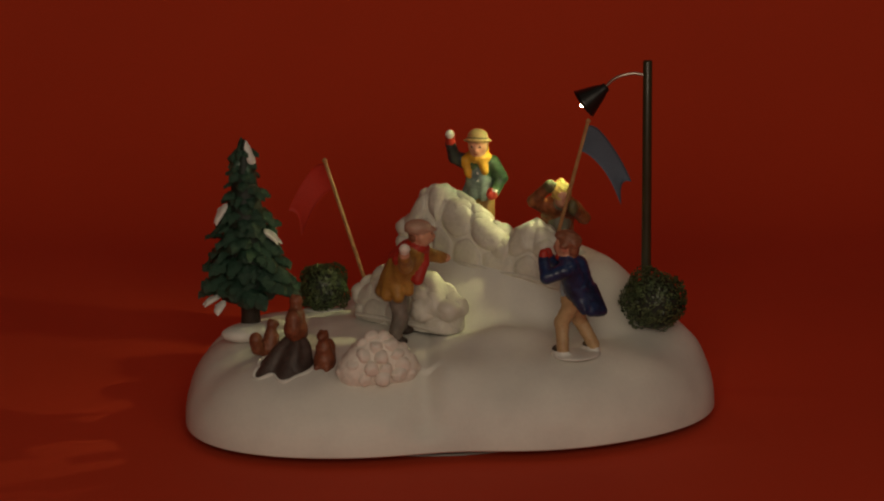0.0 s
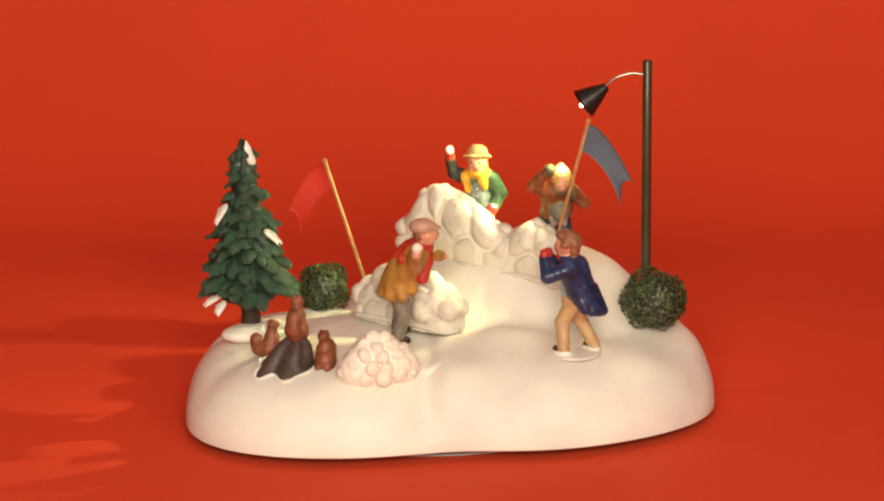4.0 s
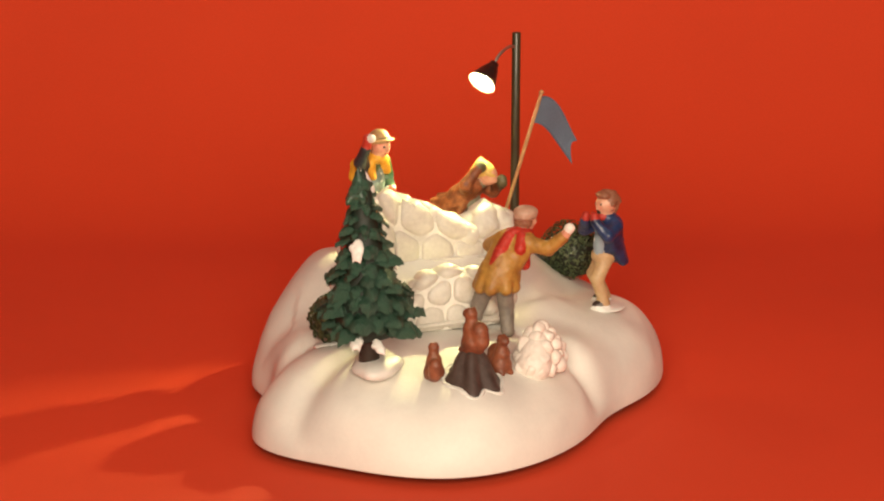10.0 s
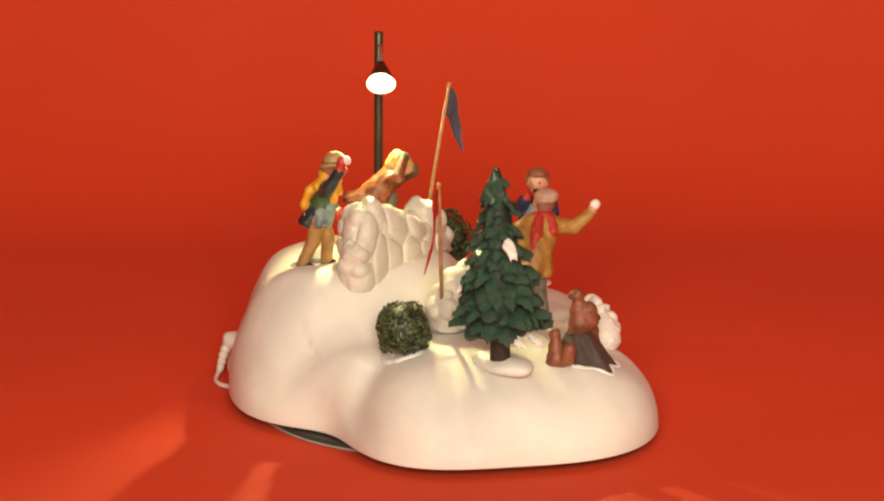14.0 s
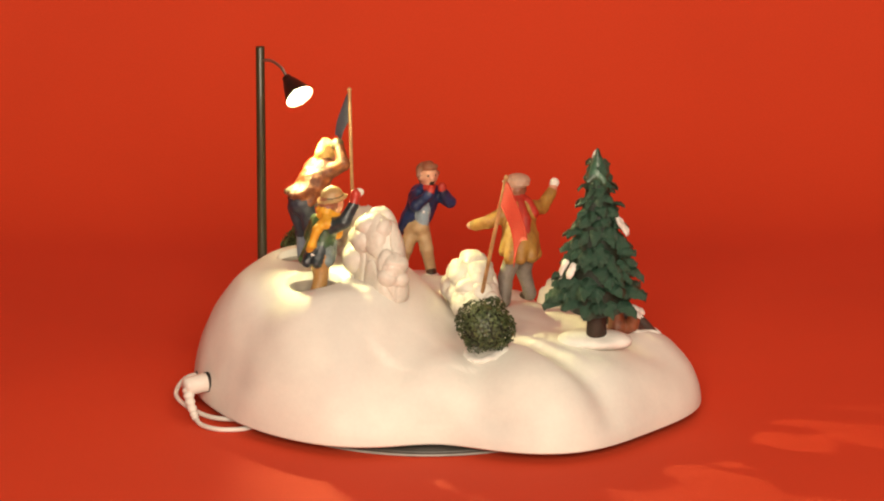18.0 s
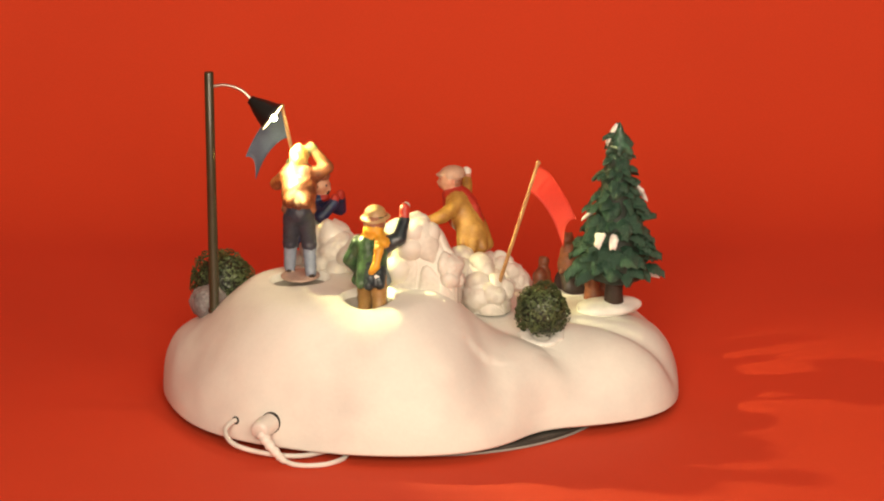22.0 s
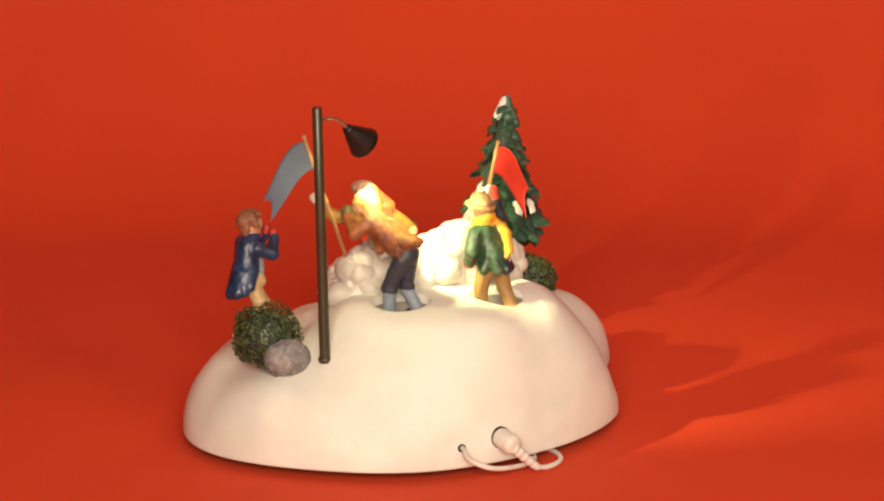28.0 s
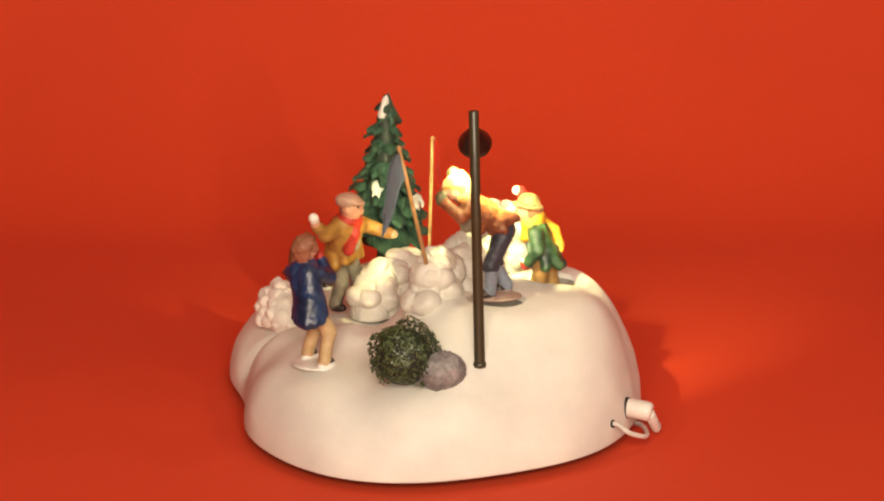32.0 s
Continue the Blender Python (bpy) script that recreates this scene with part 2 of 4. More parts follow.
# ---- setting: red paper sweep on a table, in a plain room ----
def sweep():
    y0, r = 0.32, 0.28
    prof = [(-2.6 + 0.1 * i, 0.0) for i in range(30) if -2.6 + 0.1 * i < y0]
    prof += [(y0 + r * math.sin(a), r - r * math.cos(a)) for a in np.linspace(0, math.pi / 2, 24)]
    prof += [(y0 + r, z) for z in np.linspace(r, 2.2, 16)[1:]]
    verts, faces = [], []
    xs = np.linspace(-2.2, 2.2, 23)
    for y, z in prof:
        for x in xs:
            verts.append((x * 1000, y * 1000, z * 1000))
    n = len(xs)
    for i in range(len(prof) - 1):
        for j in range(n - 1):
            a = i * n + j
            faces.append((a, a + 1, a + n + 1, a + n))
    ob = new("backdrop", shaped("backdrop", verts, faces, [PAPER]))
    sol = ob.modifiers.new("thickness", "SOLIDIFY")
    sol.thickness, sol.offset = 0.002, -1
    return tagged(ob, "plain red paper sweep under and behind the piece", "backdrop", kind="structure")


def room():
    def slab(name, lo, hi):
        v = [(x * 1000, y * 1000, z * 1000) for x in (lo[0], hi[0]) for y in (lo[1], hi[1]) for z in (lo[2], hi[2])]
        f = [(0, 1, 3, 2), (4, 6, 7, 5), (0, 4, 5, 1), (2, 3, 7, 6), (0, 2, 6, 4), (1, 5, 7, 3)]
        ob = new(name, shaped(name, v, f, [ROOM], smooth=False))
        tagged(ob, "plain dark studio " + name.split("_")[0], name.split("_")[0], kind="structure")
    slab("wall_north", (-2.6, 1.4, -0.05), (2.6, 1.5, 2.6))
    slab("wall_south", (-2.6, -3.1, -0.05), (2.6, -3.0, 2.6))
    slab("wall_west", (-2.7, -3.1, -0.05), (-2.6, 1.5, 2.6))
    slab("wall_east", (2.6, -3.1, -0.05), (2.7, 1.5, 2.6))
    slab("ceiling", (-2.7, -3.1, 2.6), (2.7, 1.5, 2.7))
    slab("floor", (-2.7, -3.1, -0.1), (2.7, 1.5, -0.05))


sweep()
room()
turned = []          # every thing that rides on the turntable, with its pose in the piece's own space


def ride(ob, at=None):
    turned.append((ob, at))
    return ob


# ---- the turntable and the snowy display base ----
RIM = (112.54, 7.49, -6.86, 15.52, 8.61, 0.49, -7.88, 0.62, -1.21, -1.06, 1.84, -0.18, -2.43, 0.44, 0.65, -0.62, -0.95)


def rim(a):
    r = RIM[0]
    for k in range(1, 9):
        r = r + RIM[2 * k - 1] * np.cos(k * a) + RIM[2 * k] * np.sin(k * a)
    return r


def smooth(x, a, b):
    t = np.clip((x - a) / (b - a), 0, 1)
    return t * t * (3 - 2 * t)


def hill(x, y):
    """Height of the snow's top before its shoulders fall away, in mm."""
    x, y = np.asarray(x, float), np.asarray(y, float)
    c, s = math.cos(radians(-36)), math.sin(radians(-36))
    u, v = (x - 40) * c + (y - 38) * s, -(x - 40) * s + (y - 38) * c
    e = np.sqrt((u / 62) ** 2 + (v / 50) ** 2)
    top = 45 + 25 * (1 - smooth(e, 0.72, 1.42))
    top = top + 1.1 * np.sin(x / 17 + 1) * np.sin(y / 15) * smooth(e, 1.0, 1.5)
    for cx, cy, r, h in ((14, -47, 13, 1.8), (30, -45, 13, 3.0), (43, -43, 11, 2.6), (31, -37, 8, 1.6), (49, -37, 7, 1.4), (74, -30, 16, -2.0), (10, -58, 12, -2.0), (-60, -30, 22, -1.5)):
        top = top + h * np.exp(-((x - cx) ** 2 + (y - cy) ** 2) / (r * r))
    return top


def crease(d):
    """Soft upright furrows in the hill's side, by azimuth in degrees."""
    k = 0
    for at, w, deep in ((179, 5, 1.0), (-92, 5, 1.0), (148, 7, 0.6), (114, 8, 0.7)):
        e = (d - at + 180) % 360 - 180
        k = k + deep * np.exp(-(e / w) ** 2)
    return k


def ground(x, y):
    x, y = np.asarray(x, float), np.asarray(y, float)
    a = np.arctan2(y, x)
    s = np.clip(np.hypot(x, y) / rim(a), 0, 1)
    d = np.degrees(a)
    p = 6.3 - 0.9 * np.exp(-((d + 28) / 20) ** 2) - 0.9 * np.exp(-((d + 140) / 14) ** 2) - 2.1 * np.exp(-((d + 108) / 36) ** 2) - 1.8 * np.exp(-((d - 157) / 18) ** 2) + 0.8 * np.exp(-((d - 60) / 60) ** 2) + 2.4 * np.exp(-((d - 42) / 13) ** 2) + 5.0 * np.exp(-((d - 3) / 16) ** 2) + 0.9 * np.sin(8 * a + 1) + 0.5 * np.sin(13 * a + 2) - 2.0 * crease(d)
    fall = np.maximum(0, 1 - s ** p) ** 0.5
    return 5 + (hill(x, y) - 5) * fall


def display_base():
    A, S = 240, np.concatenate([np.linspace(0, 0.8, 34), 0.8 + 0.2 * (1 - (1 - np.linspace(0, 1, 40)[1:]) ** 2.2)])
    verts, faces = [(0, 0, float(ground(0, 0)))], []
    for s in S[1:]:
        for k in range(A):
            a = 2 * math.pi * k / A
            r = float(rim(a)) * s
            x, y = r * math.cos(a), r * math.sin(a)
            verts.append((x, y, float(ground(x, y))))
    n = len(S) - 1
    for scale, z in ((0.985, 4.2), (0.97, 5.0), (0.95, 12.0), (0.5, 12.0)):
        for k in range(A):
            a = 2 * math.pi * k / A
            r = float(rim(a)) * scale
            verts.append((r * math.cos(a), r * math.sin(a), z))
    for k in range(A):
        faces.append((0, 1 + k, 1 + (k + 1) % A))
    for i in range(n + 3):
        for k in range(A):
            a, b = 1 + i * A + k, 1 + i * A + (k + 1) % A
            faces.append((a, a + A, b + A, b))
    last = 1 + (n + 3) * A
    faces.append(tuple(last + k for k in range(A)))
    # Slot 1 blackens the underside, painting in the shade below the rim.
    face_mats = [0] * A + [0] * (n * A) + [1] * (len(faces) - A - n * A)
    me = shaped("shell", verts, faces, [SNOW, HOLLOWSHADOW], face_mats)
    lift = smooth(np.array([v.co.z for v in me.vertices]), 0.008, 0.02)
    for v, k in zip(me.vertices, lift):
        n = noise.noise(v.co * 24) * 1.0 + noise.noise(v.co * 55) * 0.6 + noise.noise(v.co * 110) * 0.2
        n = n - 2.6 * float(crease(math.degrees(math.atan2(v.co.y, v.co.x)))) * (math.hypot(v.co.x, v.co.y) > 0.07)
        d = Vector((v.co.x, v.co.y, 0.02)).normalized()
        v.co += d * float(k) * n * MM
    root = thing("display_base", mm(0, 0, 0), "white moulded snow hill base with two round holes", "display base")
    ob = part("shell", me, root)
    cutters = []
    for x, y, rx, ry in HOLES:
        c = new("hole", lathe("hole", [(1, 22), (1, 110)], SNOW, 48))
        for v in c.data.vertices:
            v.co.x, v.co.y = x * MM + v.co.x * rx, y * MM + v.co.y * ry
        m = ob.modifiers.new("cut", "BOOLEAN")
        m.operation, m.object, m.solver = "DIFFERENCE", c, "EXACT"
        cutters.append(c)
    bpy.context.view_layer.update()
    done = bpy.data.meshes.new_from_object(ob.evaluated_get(bpy.context.evaluated_depsgraph_get()))
    ob.modifiers.clear()
    ob.data = done
    for c in cutters:
        bpy.data.objects.remove(c)
    for x, y, rx, ry in HOLES:
        sl = lathe("hole_sleeve", [(0.99, 40), (0.99, 66), (0.93, 66), (0.93, 42), (0.2, 41.5)], SLEEVE, 40)
        for v in sl.vertices:
            v.co.x, v.co.y = v.co.x * rx, v.co.y * ry
        part("hole_sleeve", sl, root, "pale grey sleeve inside the hole", mm(x, y, 0))
    return root


SLEEVE = stuff("sleeve_plastic", (0.34, 0.31, 0.27), 0.6, 0.04, 300)
HOLES = [(61.8, 26.5, 14.5, 13.5), (25.5, 55.5, 13, 12.5)]
base = ride(display_base(), mm(0, 0, 0))
turntable = ride(thing("turntable", mm(0, 0, 0), "low dark grey round turntable under the display base", "turntable"), mm(0, 0, 0))
part("platter", lathe("platter", [(80, 0.3), (86, 0.6), (86, 2.6), (85, 3.2), (30, 4.0)], DISC, 72), turntable)
part("edge_band", lathe("edge_band", [(86.1, 0.2), (86.6, 0.4), (86.6, 1.2), (86.1, 1.4)], stuff("grey_edge", (0.35, 0.33, 0.3), 0.4), 72), turntable, "pale grey edge band")


# ---- street lamp ----
def street_lamp():
    at = mm(105.8, 15.5, float(ground(105.8, 15.5)) - 1)
    lamp = thing("street_lamp", at, "dark olive street lamp with lit bell shade, standing in snow", "street lamp")
    h = 168.2 - (float(ground(105.8, 15.5)) - 1)
    lean = (-0.3, -2.0)
    part("post", tube("post", [(0, 0, 0), (0, 0, 1.5), (lean[0] * .5, lean[1] * .5, h * .5), (lean[0], lean[1], h - .5), (lean[0], lean[1], h)],
                      [2.75, 2.5, 2.35, 2.3, 2.0], POLE, 16), lamp)
    part("collar", lathe("collar", [(3.0, -1), (3.1, 0.6), (2.6, 1.6)], POLE, 20), lamp)
    z = h - 7.2
    neck = np.array((-21.7, -0.6, z - 7.0))
    arm = bend([(lean[0] - 1, lean[1], z), (-8, -2.0, z + 0.8), (-16, -1.4, z - 1.6), tuple(neck)], 8)
    part("arm", tube("arm", arm, 0.8, STEEL, 10), lamp, "thin bright bent wire arm")
    axis = unit(SHADE_AXIS)
    rot = Vector(axis).to_track_quat("Z", "Y").to_matrix().to_4x4()
    m = Matrix.Translation(Vector(neck * MM)) @ rot
    outer = [(1.5, -2.2), (2.3, -1.8), (2.5, -0.4), (3.5, 1.4), (4.7, 4.2), (5.8, 7.2), (6.9, 10.0), (7.8, 12.0)]
    inner = [(7.3, 11.9), (6.5, 10.0), (5.4, 7.2), (4.2, 4.2), (2.8, 1.0), (0.3, 0.0)]
    sh = lathe("shade", outer + inner, SHADE, 40)
    sh.materials.append(SHADEIN)
    for p in sh.polygons:
        if p.index >= (len(outer)) * 40 and p.index < (len(outer) + len(inner) - 1) * 40:
            p.material_index = 1
    shade = part("shade", sh, lamp, "glossy black bell shade", m)
    part("bulb", lathe("bulb", [(0.25, 0.9), (0.3, 9.8), (0.9, 10.6), (1.3, 11.5), (1.35, 12.7), (1.0, 13.6), (0.2, 14.0)], BULB, 20), shade, "glowing warm white bulb")
    # Added hidden emitter that gives the bulb its narrow beam.
    part("beam_disc", lathe("beam_disc", [(0.4, 0.1), (2.0, 0.15), (2.05, 0.65), (0.3, 0.75)], BEAMDISC, 20), shade, "added glowing disc deep in the shade, throwing the beam")
    return lamp


SHADE_AXIS = (-0.783, 0.10, -0.613)
ride(street_lamp())


# ---- flags ----
def flag(name, foot, tip, r, cloth, corner_in, corner_out, low, label):
    foot, tip = np.array(foot, float), np.array(tip, float)
    ob = thing(name, mm(*foot), label, "flag", "team flags")
    d = tip - foot
    u = unit(d)
    part("flag_pole", tube("flag_pole", [-6 * u, d * 0.5, d - 1.2 * u, d], [r, r, r, r * 0.8], WOOD, 12), ob)
    part("finial", lathe("finial", [(0.3, -1.0), (r * 1.3, -0.4), (r * 1.35, 0.5), (0.4, 1.4)], WOOD, 12), ob, at=mm(*d))
    # cloth: hoist edge on the pole, fly edge outside, notched
    top, bottom = d * (1 - 0.045), d * corner_in
    nu, nv = 18, 10
    verts, faces = [], []
    for side in (0.22, -0.22):
        for i in range(nu + 1):
            for j in range(nv + 1):
                s, t = i / nu, j / nv
                hoist = top + (bottom - top) * t
                fly = np.array(corner_out, float) + (np.array(low, float) - np.array(corner_out, float)) * t - foot
                notch = 0.10 * math.sin(math.pi * t) if t < 1 else 0
                s2 = s * (1 - notch)
                p = hoist + (fly - hoist) * s2
                sag = np.array((0, 0, 1.0)) * math.sin(math.pi * s2 ** 0.8) * (7.0 - 2.0 * t)
                n = unit(np.cross(unit(fly - hoist), (0, 0, 1)))
                p = p + sag + n * (1.8 * math.sin(s * 5.5 + t * 1.5) * s + side)
                verts.append(p)
    m = (nu + 1) * (nv + 1)
    for i in range(nu):
        for j in range(nv):
            a = i * (nv + 1) + j
            faces.append((a, a + 1, a + nv + 2, a + nv + 1))
            faces.append((m + a, m + a + nv + 1, m + a + nv + 2, m + a + 1))
    edge = [i * (nv + 1) for i in range(nu + 1)] + [nu * (nv + 1) + j for j in range(1, nv + 1)] + \
           [i * (nv + 1) + nv for i in range(nu - 1, -1, -1)] + [j for j in range(nv - 1, 0, -1)]
    for a, b in zip(edge, edge[1:] + edge[:1]):
        faces.append((a, a + m, b + m, b))
    part("cloth", shaped("cloth", verts, faces, [cloth]), ob)
    return ob


ride(flag("flag", (60.5, -5.5, 84), (74.9, -18.7, 145.0), 0.95, BLUECLOTH, 0.745, (94.4, -29.1, 117.5), (90.8, -26.8, 106.2),
          "grey-blue cloth flag on a leaning wooden stick"))
ride(flag("flag", (-33.5, 0.0, 64), (-51.9, 3.3, 122.3), 0.95, REDCLOTH, 0.75, (-70, 10.5, 96), (-65, 11, 82.5),
          "bright red cloth flag on a leaning wooden stick"))


# ---- snow fort of rounded blocks ----
def boulder(seed, r):
    """A soft rounded block, low in triangles."""
    rng = np.random.RandomState(seed)
    bm = bmesh.new()
    bmesh.ops.create_icosphere(bm, subdivisions=3, radius=1.0)
    d = [unit(rng.randn(3)) for _ in range(9)]
    h = [rng.uniform(0.66, 0.9) for _ in range(9)]
    for v in bm.verts:
        c = np.array(v.co)
        for n, q in zip(d, h):
            over = c @ n - q
            if over > 0:
                c = c - n * over * 0.85
        v.co = Vector(c * r * MM)
    me = bpy.data.meshes.new("block")
    bm.to_mesh(me)
    bm.free()
    me.polygons.foreach_set("use_smooth", np.full(len(me.polygons), True))
    return me


WALLS = []


class Wall:
    """A loaf of snow along a line; rows of x, y, ground z, top z, half thickness (mm)."""

    def __init__(self, line, taper=0.0, cap=7.0, square=0.55):
        self.line, self.taper, self.cap, self.square = np.array(line, float), taper, cap, square
        d = np.hypot(np.diff(self.line[:, 0]), np.diff(self.line[:, 1]))
        self.steps = np.concatenate([[0], np.cumsum(d)])
        self.length = self.steps[-1]
        self.centre = np.array((self.line[:, 0].mean(), self.line[:, 1].mean(), self.line[:, 2].min()))
        self.fs = np.linspace(0, 1, 81)
        skin_line = np.array([self.at(self.length / 2, f) for f in self.fs])
        run = np.concatenate([[0], np.cumsum(np.linalg.norm(np.diff(skin_line, axis=0), axis=1))])
        self.girth, self.run = run[-1], run / run[-1]

    def even(self, u):
        """f at the share u of the way over the wall, by true length."""
        return float(np.interp(u, self.run, self.fs))

    def row(self, s):
        """Rows run smoothly from post to post; the ends are rounded."""
        q = np.clip(s, 0, self.length)
        v = [np.interp(q, self.steps, self.line[:, i]) for i in range(5)]
        return np.array(v)

    def at(self, s, f, out=0.0):
        """The skin at s along the wall and f (0 front foot, 0.5 crest, 1 back foot)."""
        x, y, g, t, w = self.row(s)
        q = min(max(s, 0), self.length)
        a, b = self.row(q - 2), self.row(q + 2)
        tx, ty, _ = unit((b[0] - a[0], b[1] - a[1], 0))
        phi = math.pi * f
        c, n = math.cos(phi), math.sin(phi)
        off = (w + out) * math.copysign(abs(c) ** self.square, c)
        off = off * (1 - self.taper * abs(n) ** 1.5)
        z = g + (t - g + out) * abs(n) ** 0.75
        end = 0.0
        if s < 0:
            end = s
        elif s > self.length:
            end = s - self.length
        k = math.sqrt(max(0.0, 1 - (end / self.cap) ** 2))
        z = g + (z - g) * k ** 0.8
        off = off * k
        return np.array((x + tx * end + ty * off, y + ty * end - tx * off, z)) - self.centre


def clip(poly, p, n):
    """The part of a convex outline where (q - p) . n < 0."""
    out = []
    for a, b in zip(poly, poly[1:] + poly[:1]):
        da, db = (a - p) @ n, (b - p) @ n
        if da < 0:
            out.append(a)
        if (da < 0) != (db < 0):
            out.append(a + (b - a) * da / (da - db))
    return out


def snow_wall(name, line, label, category, group, cell, mat, joint, seed, pillow=1.5, gap=0.42, crest=2.0, taper=0.0, cap=7.0, square=0.55):
    wall = Wall(line, taper, cap, square)
    WALLS.append(wall)
    ob = thing(name, mm(*wall.centre), label, category, group)
    # the core, under the blocks
    S, Fn = np.linspace(-cap, wall.length + cap, 60), 40
    verts = [wall.at(s, f / Fn, 0.1) for s in S for f in range(Fn + 1)]
    faces = [(i * (Fn + 1) + j, i * (Fn + 1) + j + 1, (i + 1) * (Fn + 1) + j + 1, (i + 1) * (Fn + 1) + j) for i in range(59) for j in range(Fn)]
    faces += [tuple(range(Fn + 1)), tuple(59 * (Fn + 1) + k for k in range(Fn, -1, -1))]
    part("core", shaped("core", verts, faces, [joint]), ob)
    # blocks: cells over the unrolled skin
    rng = np.random.RandomState(seed)
    girth, end = wall.girth, cap - 0.05
    seeds = []
    nf = max(4, int(round(girth / (cell * 0.9))))
    for j in range(nf):
        s = 2 - cap + cell * 0.5 * (j % 2)
        while s < wall.length + cap:
            seeds.append(np.array((s + rng.uniform(-0.22, 0.22) * cell, (j + 0.5 + rng.uniform(-0.2, 0.2)) * girth / nf)))
            s += cell * rng.uniform(0.92, 1.15)
    for i, c in enumerate(seeds):
        poly = [np.array(q, float) for q in ((-end, 0.0), (wall.length + end, 0.0), (wall.length + end, girth), (-end, girth))]
        for k, d in enumerate(seeds):
            if k != i and np.linalg.norm(d - c) < 3.2 * cell and poly:
                n = unit(d - c)
                poly = clip(poly, (c + d) / 2 - n * gap, n)
        if len(poly) < 3:
            continue
        ring = []
        for a, b in zip(poly, poly[1:] + poly[:1]):
            m = max(1, int(np.linalg.norm(b - a) / 2.2))
            ring += [a + (b - a) * k / m for k in range(m)]
        mid2 = sum(ring) / len(ring)
        f0 = mid2[1] / girth
        height = (pillow + crest * math.exp(-((f0 - 0.5) / 0.13) ** 2)) * rng.uniform(0.75, 1.25)
        # rounded corners, then rings from the foot to the middle
        soft = [0.25 * ring[k - 1] + 0.5 * ring[k] + 0.25 * ring[(k + 1) % len(ring)] for k in range(len(ring))]
        verts, faces, n = [], [], len(soft)
        steps = ((1.0, -0.9), (0.985, 0.3), (0.9, 0.66), (0.72, 0.88), (0.4, 1.0))
        for shrink, h in [(q, h * (height if h > 0 else 1)) for q, h in steps]:
            for q in soft:
                p = mid2 + (q - mid2) * shrink
                verts.append(wall.at(p[0], wall.even(p[1] / girth), h))
        verts.append(wall.at(mid2[0], wall.even(f0), height * 1.02))
        for r in range(4):
            for k in range(n):
                faces.append((r * n + k, r * n + (k + 1) % n, (r + 1) * n + (k + 1) % n, (r + 1) * n + k))
        for k in range(n):
            faces.append((4 * n + k, 4 * n + (k + 1) % n, 5 * n))
        origin = verts[-1].copy()
        me = shaped("block", [v - origin for v in verts], faces, [mat])
        part("block", me, ob, at=mm(*origin))
    return ob


def ledge(ob, wall, s0, s1, f, mat):
    """A thin lip where the wall was set into the snow."""
    line = [wall.at(s, f, 1.8) + np.array((0, 0, 0.2)) for s in np.linspace(s0, s1, 24)]
    part("ledge", tube("ledge", line, [0.5] + [1.25] * 22 + [0.5], mat, 10), ob)


def lumps(ob, wall, rows, meshes, seed):
    """Rounded blocks piled on a wall; rows of start and end along it, f, radius, depth into the skin."""
    rng = np.random.RandomState(seed)
    places = []
    for s0, s1, f, r, deep in rows:
        n = max(1, int(round((s1 - s0) / (1.75 * r))))
        for i in range(n):
            q = s0 + (s1 - s0) * (i + 0.5 + rng.uniform(-0.12, 0.12)) / n
            k = r * rng.uniform(0.85, 1.15)
            places.append((wall.at(q, f + rng.uniform(-0.02, 0.02), -deep), k, rng.uniform(0.82, 0.98)))
    soft = [ball(c - (0, 0, 0.6), (r * 0.88, r * 0.88, r * flat * 0.88), FORTSNOW) for c, r, flat in places]
    part("packed_snow", sculpt("packed_snow", soft, [FORTSNOW], 1.0, 2.2, rough=0.4, seed=seed), ob)
    for c, r, flat in places:
        part("block", meshes[rng.randint(len(meshes))], ob, at=mm(*c, *rng.uniform(-25, 25, 3))
             @ Matrix.Diagonal((r, r * rng.uniform(0.92, 1.05), r * flat, 1)))


def block_meshes(mat, n=7, seed=1):
    out = []
    for i in range(n):
        me = boulder(seed + i, 1.0)
        me.materials.append(mat)
        out.append(me)
    return out


BLOCKS = block_meshes(FORTSNOW, 6, 20)
fort = ride(snow_wall("snow_fort_wall", [(-9.3, 38.6, 62, 86, 7.6), (-5.2, 36.2, 63, 95, 9.0), (-0.4, 34.3, 64, 100, 10.2), (7, 31, 65, 101, 11), (16, 22, 65, 96, 10.5), (27, 12, 65, 89, 10),
                                         (38, 5, 64, 82, 9.5), (50, -1, 63, 91, 10), (57, -5, 62, 86, 9), (63, -8.5, 61, 73, 7.5)],
                      "white snow fort wall of rounded blocks on the hill", "snow fort", "snow fort walls", 15.0, FORTSNOW, GROOVE, 3, 1.7, 0.6, 2.6, taper=0.3))
w = WALLS[-1]
L = w.length
lumps(fort, w, [(11, L - 4, 0.92, 7.6, 1.0), (9, L - 2, 0.79, 7.4, 1.5), (8, L - 4, 0.66, 6.8, 2.0), (2, L * 0.42, 0.5, 7.4, 4.0), (L * 0.42, L * 0.72, 0.5, 6.6, 4.0), (L * 0.72, L - 1, 0.5, 7.8, 4.5),
                (L * 0.5, L - 3, 0.28, 6.4, 2.6), (-6, 3, 0.5, 6.0, 4.0), (-6.0, 0.5, 0.16, 6.4, 4.0), (-6.0, 0.5, 0.78, 5.6, 4.2), (-5.5, 1.0, 0.36, 6.0, 3.6), (-5.5, 1.0, 0.64, 5.6, 4.0),
                (L - 2, L + 6, 0.3, 6.6, 2.0), (L - 2, L + 6, 0.72, 7.0, 2.0)], BLOCKS, 3)
